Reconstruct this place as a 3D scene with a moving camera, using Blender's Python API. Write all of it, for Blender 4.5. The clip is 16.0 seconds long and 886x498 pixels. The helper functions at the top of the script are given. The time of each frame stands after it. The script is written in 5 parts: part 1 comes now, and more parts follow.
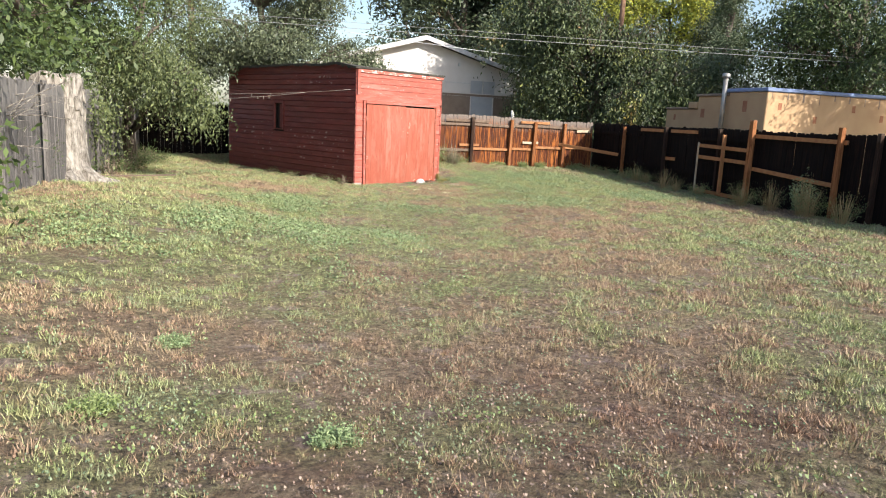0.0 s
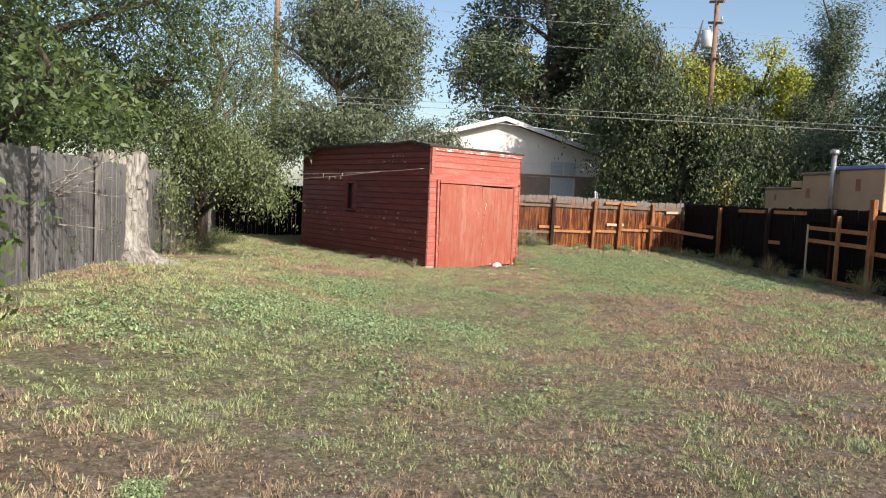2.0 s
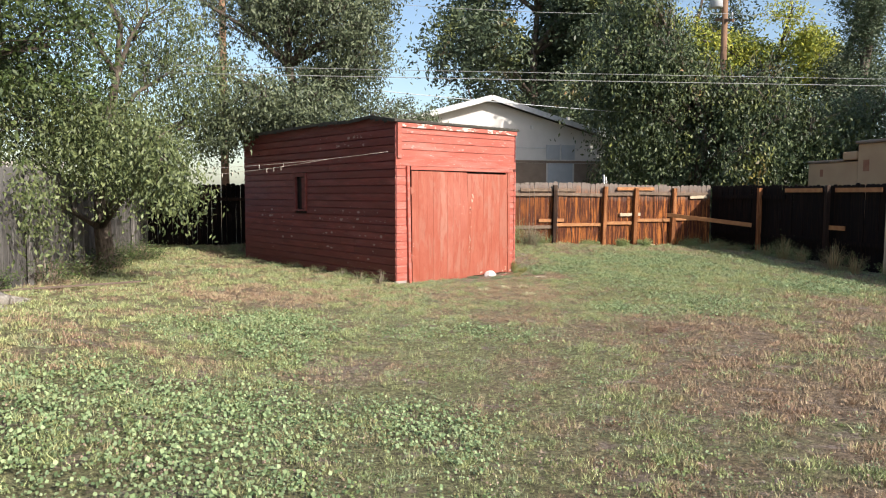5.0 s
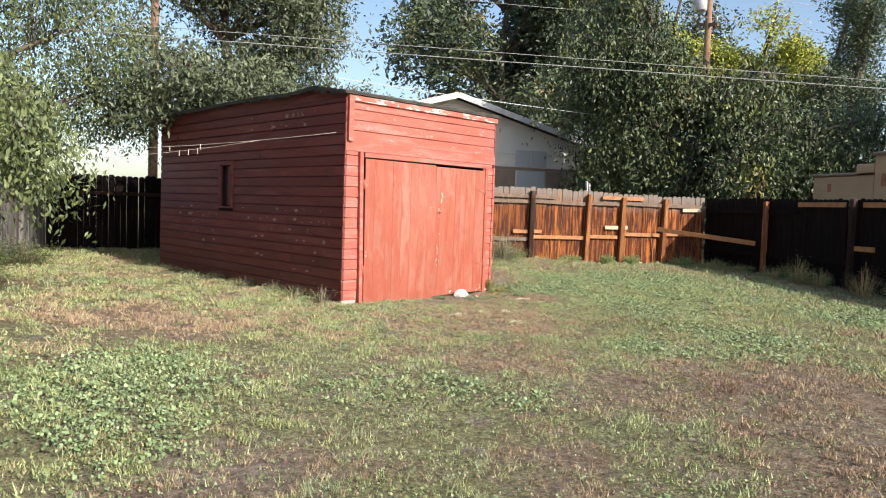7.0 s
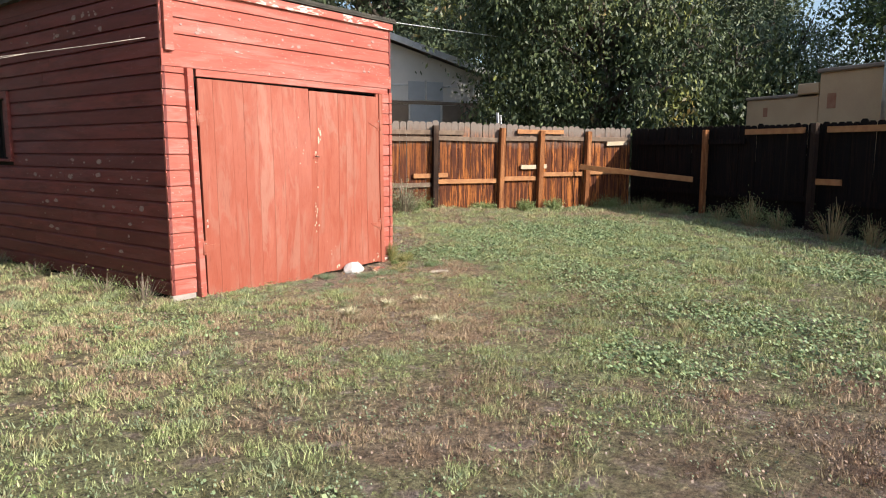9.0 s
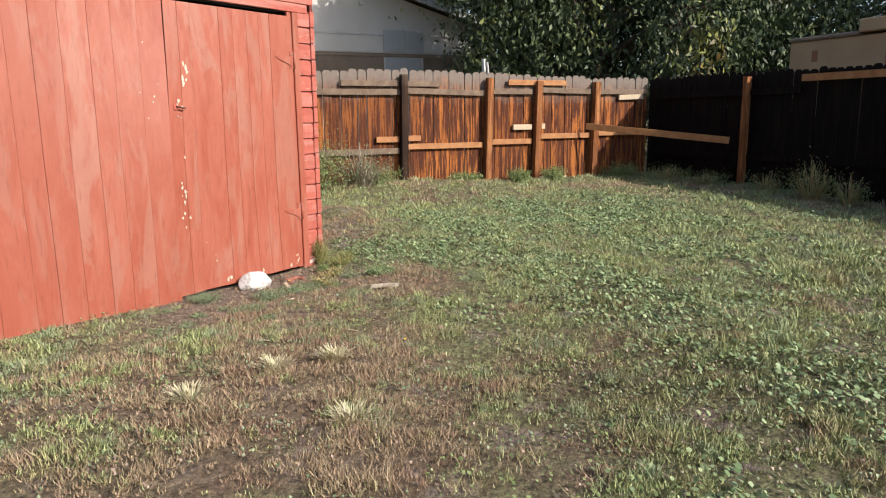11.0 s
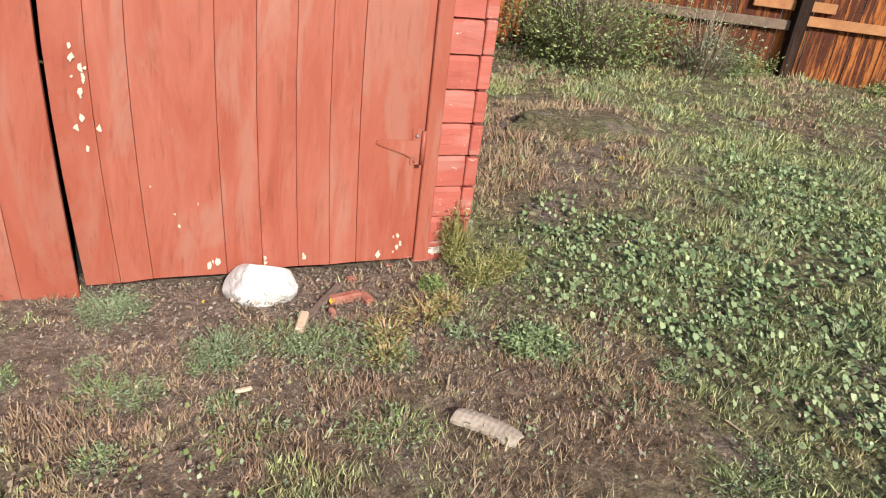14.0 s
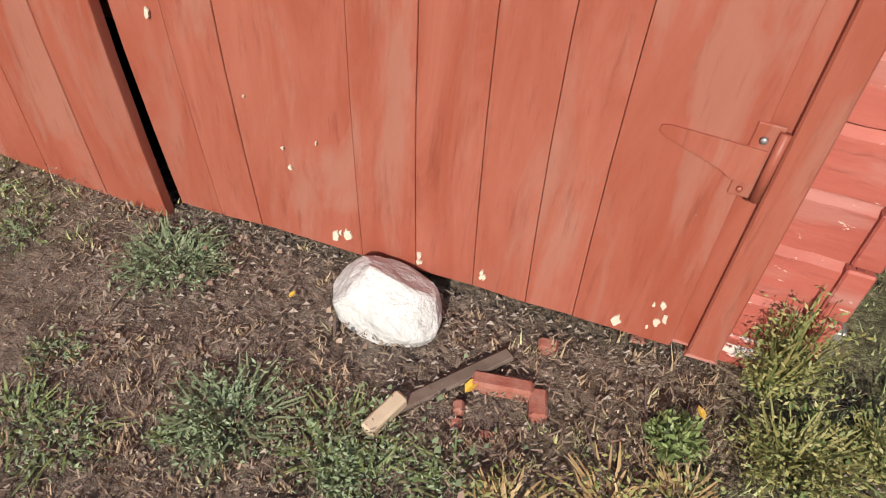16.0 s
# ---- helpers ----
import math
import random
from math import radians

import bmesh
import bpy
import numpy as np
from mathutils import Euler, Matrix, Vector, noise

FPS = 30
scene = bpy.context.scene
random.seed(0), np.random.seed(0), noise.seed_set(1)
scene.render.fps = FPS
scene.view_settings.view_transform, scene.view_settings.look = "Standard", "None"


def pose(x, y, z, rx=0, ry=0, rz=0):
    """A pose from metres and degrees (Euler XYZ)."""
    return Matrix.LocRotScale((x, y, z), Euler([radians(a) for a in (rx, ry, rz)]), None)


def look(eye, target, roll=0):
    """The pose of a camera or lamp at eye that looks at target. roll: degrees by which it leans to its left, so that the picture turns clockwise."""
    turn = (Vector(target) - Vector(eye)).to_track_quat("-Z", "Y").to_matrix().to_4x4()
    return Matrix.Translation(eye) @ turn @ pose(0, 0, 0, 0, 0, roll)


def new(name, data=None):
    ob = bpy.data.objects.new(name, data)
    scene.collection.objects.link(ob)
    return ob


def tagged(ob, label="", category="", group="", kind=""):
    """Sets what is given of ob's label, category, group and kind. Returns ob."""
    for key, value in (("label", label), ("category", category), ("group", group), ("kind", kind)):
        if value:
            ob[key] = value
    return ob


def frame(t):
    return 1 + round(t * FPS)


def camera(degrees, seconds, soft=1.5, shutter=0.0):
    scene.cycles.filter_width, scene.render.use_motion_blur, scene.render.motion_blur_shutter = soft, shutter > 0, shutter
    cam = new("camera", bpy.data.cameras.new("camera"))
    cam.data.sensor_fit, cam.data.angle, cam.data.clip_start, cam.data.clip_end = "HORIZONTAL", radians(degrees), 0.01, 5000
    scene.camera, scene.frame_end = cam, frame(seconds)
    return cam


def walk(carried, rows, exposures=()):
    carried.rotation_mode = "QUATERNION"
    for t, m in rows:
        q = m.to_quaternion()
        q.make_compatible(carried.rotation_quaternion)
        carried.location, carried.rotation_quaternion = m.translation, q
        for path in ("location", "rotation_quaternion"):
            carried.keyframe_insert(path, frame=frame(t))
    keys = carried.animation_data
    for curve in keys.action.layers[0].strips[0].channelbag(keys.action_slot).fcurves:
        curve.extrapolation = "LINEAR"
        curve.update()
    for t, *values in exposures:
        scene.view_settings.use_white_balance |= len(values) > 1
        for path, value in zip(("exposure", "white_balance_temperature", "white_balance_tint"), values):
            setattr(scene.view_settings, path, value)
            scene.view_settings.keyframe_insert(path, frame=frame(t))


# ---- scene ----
cam = camera(63.7, 16.0, soft=1.1)
PATH = [
    (0, (-11.648, -14.684, 1.798), (-10.237, -13.312, 1.441), 2.8),
    (0.5, (-11.411, -14.518, 1.844), (-10.098, -13.029, 1.605), 2.6),
    (1, (-11.16, -14.609, 1.852), (-9.928, -13.043, 1.681), 1.1),
    (1.5, (-10.956, -14.39, 1.771), (-9.694, -12.849, 1.592), 1.8),
    (2, (-10.642, -13.717, 1.72), (-9.382, -12.169, 1.58), 2.7),
    (2.5, (-10.175, -13.308, 1.771), (-8.935, -11.742, 1.67), 0.8),
    (3, (-9.733, -12.706, 1.742), (-8.482, -11.156, 1.566), 0.7),
    (3.5, (-9.304, -11.939, 1.733), (-8.032, -10.405, 1.554), 0.5),
    (4, (-8.96, -11.67, 1.664), (-7.75, -10.085, 1.513), -0.2),
    (4.2, (-8.716, -11.48, 1.679), (-7.459, -9.93, 1.544), 0.2),
    (6.3, (-6.562, -9.082, 1.487), (-5.273, -7.561, 1.331), 0.4),
    (6.5, (-6.464, -8.868, 1.452), (-5.154, -7.362, 1.324), 1.1),
    (7, (-5.904, -8.259, 1.413), (-4.527, -6.812, 1.301), 2.1),
    (7.5, (-5.432, -7.741, 1.388), (-4.095, -6.257, 1.286), 1.9),
    (8, (-4.849, -6.985, 1.384), (-3.365, -5.669, 1.125), 1.2),
    (8.5, (-4.314, -6.553, 1.388), (-2.796, -5.27, 1.163), 0.2),
    (9, (-3.675, -6.044, 1.409), (-2.105, -4.834, 1.14), 0.1),
    (9.2, (-3.458, -5.943, 1.394), (-1.86, -4.776, 1.1), 1.1),
    (11.3, (-0.762, -4.35, 1.262), (0.80, -3.155, 0.88), -0.4),
    (11.5, (-0.534, -4.25, 1.254), (1.014, -3.049, 0.849), 0.3),
    (12, (0.072, -3.963, 1.285), (1.571, -2.732, 0.797), -0.1),
    (12.5, (0.632, -3.58, 1.3), (1.997, -2.257, 0.679), 0.4),
    (13, (1.125, -3.216, 1.33), (2.301, -1.735, 0.679), 3.5),
    (13.5, (1.596, -2.8, 1.302), (2.503, -1.161, 0.602), 6.7),
    (14, (1.93, -2.428, 1.3), (2.666, -0.768, 0.461), 7.4),
    (14.5, (2.361, -2.058, 1.281), (2.66, -0.311, 0.354), 5.7),
    (15, (2.547, -1.699, 1.237), (2.608, -0.038, 0.125), 8.6),
    (15.5, (2.683, -1.37, 1.194), (2.315, 0.185, -0.009), 8.0),
    (16, (2.612, -1.103, 1.148), (2.241, 0.319, -0.209), 7.1),
]
walk(cam, [(t, look(eye, target, roll)) for t, eye, target, roll in PATH],
     exposures=((0, 0.6), (1, 0.44), (3, 0.28), (7, 0.52), (9, 0.4), (11.5, 0.18), (13, 0.32), (14, 0.2), (16, -0.16)))

# ---- world and light ----
SUN = Vector((0.068 * 0.85, -0.998 * 0.85, 0.53)).normalized()
world = bpy.data.worlds.new("world")
scene.world = world
world.use_nodes = True
wn = world.node_tree
sky = wn.nodes.new("ShaderNodeTexSky")
sky.sky_type, sky.sun_disc = "NISHITA", False
sky.sun_elevation = math.asin(SUN.z)
sky.sun_rotation = math.atan2(SUN.x, SUN.y)
sky.air_density, sky.dust_density, sky.ozone_density = 1.0, 1.6, 1.0
wn.nodes["Background"].inputs["Strength"].default_value = 0.148
wn.links.new(sky.outputs[0], wn.nodes["Background"].inputs["Color"])
sun = new("sun", bpy.data.lights.new("sun", "SUN"))
sun.data.energy, sun.data.angle, sun.data.color = 5.0, radians(0.5), (1.0, 0.93, 0.83)
sun.matrix_world = look(SUN * 50, (0, 0, 0))


# ---- materials ----
class Nodes:
    """A small helper that wires a material's nodes."""

    def __init__(self, name, rough=0.8, metal=0.0):
        self.m = bpy.data.materials.new(name)
        self.m.use_nodes = True
        self.t = self.m.node_tree
        self.b = self.t.nodes["Principled BSDF"]
        self.b.inputs["Roughness"].default_value = rough
        self.b.inputs["Metallic"].default_value = metal
        self.co = self.t.nodes.new("ShaderNodeTexCoord").outputs["Object"]

    def put(self, socket, value):
        if isinstance(value, bpy.types.NodeSocket):
            self.t.links.new(value, socket)
        elif isinstance(value, tuple) and len(value) == 3 and socket.type == "RGBA":
            socket.default_value = (*value, 1)
        else:
            socket.default_value = value

    def scaled(self, s, co=None):
        n = self.t.nodes.new("ShaderNodeMapping")
        n.inputs["Scale"].default_value = s
        self.t.links.new(co or self.co, n.inputs["Vector"])
        return n.outputs[0]

    def noise(self, scale, detail=4.0, rough=0.55, co=None, stretch=None, warp=0.0):
        n = self.t.nodes.new("ShaderNodeTexNoise")
        n.inputs["Scale"].default_value, n.inputs["Detail"].default_value = scale, detail
        n.inputs["Roughness"].default_value, n.inputs["Distortion"].default_value = rough, warp
        self.t.links.new(self.scaled(stretch, co) if stretch else (co or self.co), n.inputs["Vector"])
        return n.outputs["Fac"]

    def ramp(self, fac, lo, hi, a=0.0, b=1.0):
        n = self.t.nodes.new("ShaderNodeMapRange")
        self.put(n.inputs["Value"], fac)
        for k, v in zip(("From Min", "From Max", "To Min", "To Max"), (lo, hi, a, b)):
            n.inputs[k].default_value = v
        return n.outputs[0]

    def math(self, op, a, b=0.0):
        n = self.t.nodes.new("ShaderNodeMath")
        n.operation = op
        self.put(n.inputs[0], a)
        self.put(n.inputs[1], b)
        return n.outputs[0]

    def mix(self, fac, a, b, blend="MIX"):
        n = self.t.nodes.new("ShaderNodeMix")
        n.data_type, n.blend_type = "RGBA", blend
        self.put(n.inputs[0], fac)
        self.put(n.inputs[6], a)
        self.put(n.inputs[7], b)
        return n.outputs[2]

    def near(self, x, y, r0, r1):
        n = self.t.nodes.new("ShaderNodeVectorMath")
        n.operation = "DISTANCE"
        self.t.links.new(self.scaled((1, 1, 0)), n.inputs[0])
        n.inputs[1].default_value = (x, y, 0)
        return self.ramp(n.outputs["Value"], r0, r1, 1.0, 0.0)

    def island(self):
        return self.t.nodes.new("ShaderNodeNewGeometry").outputs["Random Per Island"]

    def each(self):
        return self.t.nodes.new("ShaderNodeObjectInfo").outputs["Random"]

    def vary(self, k=23.0):
        """Shifts the pattern from object to object, so that alike boards differ."""
        v = self.t.nodes.new("ShaderNodeVectorMath")
        v.operation = "ADD"
        self.t.links.new(self.co, v.inputs[0])
        self.t.links.new(self.math("MULTIPLY", self.each(), k), v.inputs[1])
        self.co = v.outputs[0]

    def bump(self, height, strength=0.4, distance=0.01):
        n = self.t.nodes.new("ShaderNodeBump")
        n.inputs["Strength"].default_value, n.inputs["Distance"].default_value = strength, distance
        self.put(n.inputs["Height"], height)
        self.t.links.new(n.outputs[0], self.b.inputs["Normal"])

    def color(self, c):
        self.put(self.b.inputs["Base Color"], c)
        return self.m


def plain(name, c1, c2, scale=6.0, rough=0.8, metal=0.0, fine=60.0, bump=0.3, dist=0.005):
    n = Nodes(name, rough, metal)
    c = n.mix(n.ramp(n.noise(scale, 5), 0.3, 0.7), c1, c2)
    f = n.noise(fine, 4)
    c = n.mix(n.ramp(f, 0.25, 0.8, 0.0, 0.25), c, tuple(v * 0.55 for v in c1))
    n.bump(f, bump, dist)
    return n.color(c)


def painted(name, light, dark, grain, chip_lo, chip, chip_scale=(1, 1, 1), rough=0.6, each=0.35, fade=0.6, warp=0.25):
    """Old red paint on boards: sun-faded streaks along the grain and flaked spots of an older white coat."""
    n = Nodes(name, rough)
    n.vary()
    streak = n.noise(1.6, 7, 0.7, stretch=grain, warp=warp)
    wide = n.noise(1.3, 3, 0.5)
    c = n.mix(n.ramp(streak, 0.38, 0.62), dark, light)
    c = n.mix(n.ramp(wide, 0.3, 0.75, 0.0, 0.5), c, light)
    faded = n.noise(2.6, 5, 0.65, stretch=tuple(g * 0.45 for g in grain), warp=0.3 + warp)
    c = n.mix(n.ramp(faded, 0.5, 0.6, 0.0, fade), c, (light[0] * 1.0, light[1] * 1.75, light[2] * 2.0))
    c = n.mix(n.ramp(n.each(), 0, 1, 0.0, each), c, dark)
    fine = n.noise(38.0, 5, 0.65, stretch=tuple(0.15 if g < 1.5 else 1.6 for g in grain))
    c = n.mix(n.ramp(fine, 0.56, 0.72, 0.0, 0.4), c, tuple(v * 0.45 for v in dark))
    flake = n.noise(9.0, 6, 0.7, stretch=chip_scale)
    c = n.mix(n.ramp(flake, chip_lo, chip_lo + 0.01), c, chip)
    n.bump(n.math("ADD", fine, n.math("MULTIPLY", flake, 0.5)), 0.45, 0.004)
    return n.color(c)


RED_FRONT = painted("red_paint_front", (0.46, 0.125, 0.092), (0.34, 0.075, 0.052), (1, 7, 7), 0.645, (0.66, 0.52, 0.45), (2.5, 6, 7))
# Front red darkened in its base colour for the shaded left side.
RED_SHADED = painted("red_paint_shaded_side", (0.25, 0.05, 0.042), (0.12, 0.022, 0.02), (7, 1, 7), 0.68, (0.55, 0.45, 0.41), (4, 2.5, 7), each=0.6, fade=0.4)
RED_DOOR = painted("red_paint_door", (0.385, 0.122, 0.082), (0.3, 0.068, 0.038), (5, 5, 1.1), 0.745, (0.7, 0.62, 0.5), (6, 6, 3), 0.5, 0.5, 0.42, 0.7)
WHITE_FLAKE = painted("flaking_white_trim", (0.46, 0.13, 0.095), (0.36, 0.08, 0.06), (1, 4, 4), 0.53, (0.72, 0.62, 0.56), (0.45, 1.2, 1.6))
CHIP_DULL = plain("dull_flaked_paint", (0.46, 0.34, 0.31), (0.36, 0.22, 0.2), 30, 0.85)
CHIP = plain("old_cream_paint", (0.72, 0.66, 0.52), (0.6, 0.5, 0.4), 30, 0.8)
ROOFING = plain("old_roofing", (0.035, 0.034, 0.03), (0.09, 0.08, 0.065), 5, 0.95)
IRON = plain("rusted_iron", (0.16, 0.07, 0.045), (0.09, 0.05, 0.04), 20, 0.6, 0.5)
RED_IRON = plain("red_painted_iron", (0.5, 0.12, 0.08), (0.36, 0.08, 0.055), 20, 0.5)
# Near-black wall cores and floor stand in for the shed's unlit inside.
CAVITY = plain("unlit_interior", (0.006, 0.005, 0.005), (0.012, 0.01, 0.01), 6, 0.95)
# Near-black colour for the unlit inside seen in the window opening.
DARKNESS = plain("window_darkness", (0.02, 0.016, 0.014), (0.04, 0.03, 0.026), 6, 0.9)


def fence_wood(name, wet, mid, grey, top_z):
    """Cedar pickets: rain-dark and orange streaks below, weathered grey towards the tops."""
    n = Nodes(name, 0.85)
    n.b.inputs["Specular IOR Level"].default_value = 0.15
    plain_co = n.co
    n.vary()
    s = n.noise(4.5, 5, 0.65, stretch=(5, 5, 0.35))
    f = n.noise(30.0, 4, 0.6, stretch=(4, 4, 0.6))
    c = n.mix(n.ramp(s, 0.47, 0.57), wet, mid)
    c = n.mix(n.ramp(n.each(), 0.2, 1.0, 0.0, 0.75), c, wet)
    c = n.mix(n.ramp(f, 0.52, 0.7, 0.0, 0.7), c, tuple(v * 0.3 for v in wet))
    z = n.t.nodes.new("ShaderNodeSeparateXYZ")
    n.t.links.new(plain_co, z.inputs[0])
    h = n.math("ADD", z.outputs[2], n.math("MULTIPLY", n.noise(8.0, 3), 0.4))
    c = n.mix(n.ramp(h, top_z - 0.05, top_z + 0.35), c, n.mix(f, grey, tuple(v * 0.45 for v in grey)))
    n.bump(f, 0.5, 0.004)
    return n.color(c)


PICKET = fence_wood("cedar_picket", (0.085, 0.03, 0.018), (0.42, 0.145, 0.04), (0.29, 0.24, 0.21), 2.02)
# Picket wood blackened in its colour to hold the right fence's shade.
PICKET_SHADE = fence_wood("shaded_picket", (0.006, 0.004, 0.004), (0.016, 0.008, 0.006), (0.02, 0.016, 0.015), 2.3)
PICKET_GREY = fence_wood("grey_picket", (0.12, 0.112, 0.108), (0.24, 0.225, 0.215), (0.28, 0.265, 0.255), 1.9)
POST = fence_wood("cedar_post", (0.22, 0.085, 0.035), (0.45, 0.2, 0.085), (0.3, 0.22, 0.16), 2.3)
POST_DARK = fence_wood("dark_post", (0.03, 0.018, 0.014), (0.07, 0.038, 0.024), (0.2, 0.15, 0.12), 2.0)
RAIL = plain("orange_cedar_rail", (0.48, 0.23, 0.09), (0.33, 0.13, 0.05), 9, 0.7)
RAIL_DARK = plain("weathered_rail", (0.13, 0.085, 0.06), (0.24, 0.17, 0.12), 9, 0.8)
PALE_WOOD = plain("pale_new_wood", (0.62, 0.5, 0.36), (0.5, 0.38, 0.26), 9, 0.7)
STUCCO = plain("white_house_stucco", (0.74, 0.71, 0.69), (0.66, 0.63, 0.61), 2, 0.9, 0, 80, 0.3)
HOUSE_TRIM = plain("house_trim_white", (0.72, 0.72, 0.72), (0.55, 0.53, 0.52), 4, 0.7)
HOUSE_BROWN = plain("house_brown_panel", (0.23, 0.17, 0.13), (0.3, 0.23, 0.18), 3, 0.9)
HOUSE_GREY = plain("house_grey_panel", (0.5, 0.52, 0.56), (0.43, 0.45, 0.49), 3, 0.8)
SHINGLE = plain("roof_shingle", (0.2, 0.17, 0.15), (0.28, 0.25, 0.22), 9, 0.95)
ADOBE = plain("tan_stucco", (0.56, 0.38, 0.22), (0.48, 0.31, 0.18), 1.5, 0.9, 0, 50, 0.4)
ADOBE_STAIN = plain("rust_stain", (0.3, 0.11, 0.06), (0.4, 0.2, 0.11), 6, 0.9)
BLUE_TRIM = plain("blue_flashing", (0.16, 0.22, 0.42), (0.22, 0.3, 0.5), 5, 0.5)
GALV = plain("galvanised_pipe", (0.35, 0.33, 0.31), (0.5, 0.48, 0.45), 6, 0.45, 0.6)
POLE_WOOD = plain("utility_pole_wood", (0.2, 0.11, 0.07), (0.3, 0.18, 0.11), 6, 0.9)
TRANSF = plain("transformer_grey", (0.6, 0.62, 0.65), (0.5, 0.52, 0.55), 3, 0.4)
WIRE = plain("wire_grey", (0.25, 0.25, 0.25), (0.35, 0.35, 0.35), 3, 0.5)
CORD = plain("clothesline_cord", (0.55, 0.45, 0.4), (0.65, 0.58, 0.5), 30, 0.8)
PEG = plain("clothes_peg_wood", (0.62, 0.55, 0.45), (0.72, 0.66, 0.58), 30, 0.7)
QUARTZ = plain("white_quartz", (0.7, 0.69, 0.67), (0.58, 0.575, 0.56), 9, 0.5, 0, 40, 0.9, 0.012)
BRICK = plain("broken_brick", (0.3, 0.085, 0.055), (0.42, 0.2, 0.15), 25, 0.9, 0, 90, 0.5)
TILE = plain("concrete_edging", (0.5, 0.44, 0.36), (0.38, 0.32, 0.25), 25, 0.9)
WASTE_WOOD = plain("weathered_stick", (0.12, 0.085, 0.065), (0.2, 0.15, 0.12), 25, 0.9)
GLASS = plain("window_glass", (0.08, 0.1, 0.13), (0.11, 0.13, 0.16), 2, 0.12)
CONCRETE = plain("pale_concrete", (0.45, 0.4, 0.36), (0.35, 0.31, 0.28), 8, 0.9)


def bark(name, a, b, scale):
    n = Nodes(name, 0.9)
    s = n.noise(scale, 6, 0.65, stretch=(2.2, 2.2, 0.6), warp=0.6)
    c = n.mix(n.ramp(s, 0.36, 0.62), a, b)
    n.bump(s, 0.9, 0.03)
    return n.color(c)


BARK_PALE = bark("pale_dead_bark", (0.09, 0.075, 0.06), (0.42, 0.385, 0.34), 7)
BARK = bark("tree_bark", (0.05, 0.038, 0.03), (0.16, 0.125, 0.10), 9)


def leaf(name, a, b, c3=None, amount=0.0):
    n = Nodes(name, 0.55)
    c = n.mix(n.island(), a, b)
    if c3:
        patch = n.noise(0.55, 3, 0.6)
        c = n.mix(n.math("MULTIPLY", n.ramp(patch, 0.62 - amount, 0.72 - amount), n.ramp(n.island(), 0.1, 0.6)), c, c3)
        warm = n.noise(0.4, 3, 0.6, stretch=(1.3, 1.3, 1.0))
        c = n.mix(n.math("MULTIPLY", n.ramp(warm, 0.56, 0.66, 0.0, 0.6), n.ramp(n.island(), 0.2, 0.9)), c, (0.3, 0.3, 0.05))
    n.b.inputs["Transmission Weight"].default_value = 0.0
    n.b.inputs["Subsurface Weight"].default_value = 0.0
    return n.color(c)


LEAF_ELM = leaf("elm_leaf", (0.018, 0.036, 0.009), (0.105, 0.15, 0.042))
LEAF_GREY = leaf("silvery_elm_leaf", (0.024, 0.038, 0.018), (0.17, 0.2, 0.11))
# Elm leaf lightened in its colour to show sun on the low branches.
LEAF_SUNLIT = leaf("sunlit_elm_leaf", (0.024, 0.042, 0.013), (0.18, 0.215, 0.085))
LEAF_DARK = leaf("dark_far_leaf", (0.035, 0.055, 0.03), (0.09, 0.12, 0.06), (0.24, 0.12, 0.08), 0.0)
LEAF_MIX = leaf("autumn_elm_leaf", (0.018, 0.034, 0.014), (0.12, 0.155, 0.06), (0.36, 0.16, 0.06), -0.01)
LEAF_YEL = leaf("yellow_leaf", (0.5, 0.48, 0.05), (0.2, 0.26, 0.06))
LEAF_POP = leaf("poplar_leaf", (0.07, 0.1, 0.05), (0.15, 0.19, 0.1))
LEAF_MALLOW = leaf("mallow_leaf", (0.11, 0.175, 0.07), (0.34, 0.42, 0.21))
LEAF_WEED = leaf("weed_leaf", (0.13, 0.19, 0.06), (0.28, 0.33, 0.13))
STRAW = leaf("straw", (0.5, 0.36, 0.17), (0.32, 0.2, 0.1))
LEAF_CREEP = leaf("creeping_weed_leaf", (0.14, 0.19, 0.1), (0.27, 0.33, 0.19))
LEAF_OLIVE = leaf("yellowing_feathery_leaf", (0.15, 0.19, 0.06), (0.36, 0.31, 0.12))
YELLOW_FALLEN = plain("fallen_yellow_leaf", (0.72, 0.5, 0.06), (0.6, 0.36, 0.05), 60, 0.6)
LEAF_WITHERED = leaf("withered_leaf", (0.14, 0.1, 0.085), (0.42, 0.3, 0.22))
PALE_STRAW = leaf("pale_straw", (0.68, 0.62, 0.42), (0.42, 0.38, 0.22))
LITTER = leaf("dry_litter", (0.44, 0.35, 0.26), (0.11, 0.075, 0.06))
PEBBLE = leaf("stone_crumb", (0.45, 0.38, 0.33), (0.14, 0.1, 0.085))
TWIG = leaf("dry_twig", (0.3, 0.24, 0.18), (0.2, 0.15, 0.12))

DRY = ((-8.0, -12.2, 0.4, 2.6), (-4.2, -10.3, 0.5, 2.2), (-1.6, -8.2, 0.4, 1.9), (-9.5, -10.2, 0.2, 1.6), (-2.9, -0.4, 0.6, 1.5), (1.0, -2.0, 0.4, 1.3),
       (3.2, -5.9, 0.3, 1.6), (-1.1, -3.9, 0.2, 1.0), (-0.6, -5.1, 0.1, 0.7), (4.2, 1.3, 0.6, 1.5), (6.2, -7.5, 0.4, 2.2), (2.2, -0.2, 0.6, 1.5), (0.2, -6.3, 0.5, 1.8), (3.1, -0.9, 0.2, 0.8), (-10.4, -13.4, 0.5, 1.6))
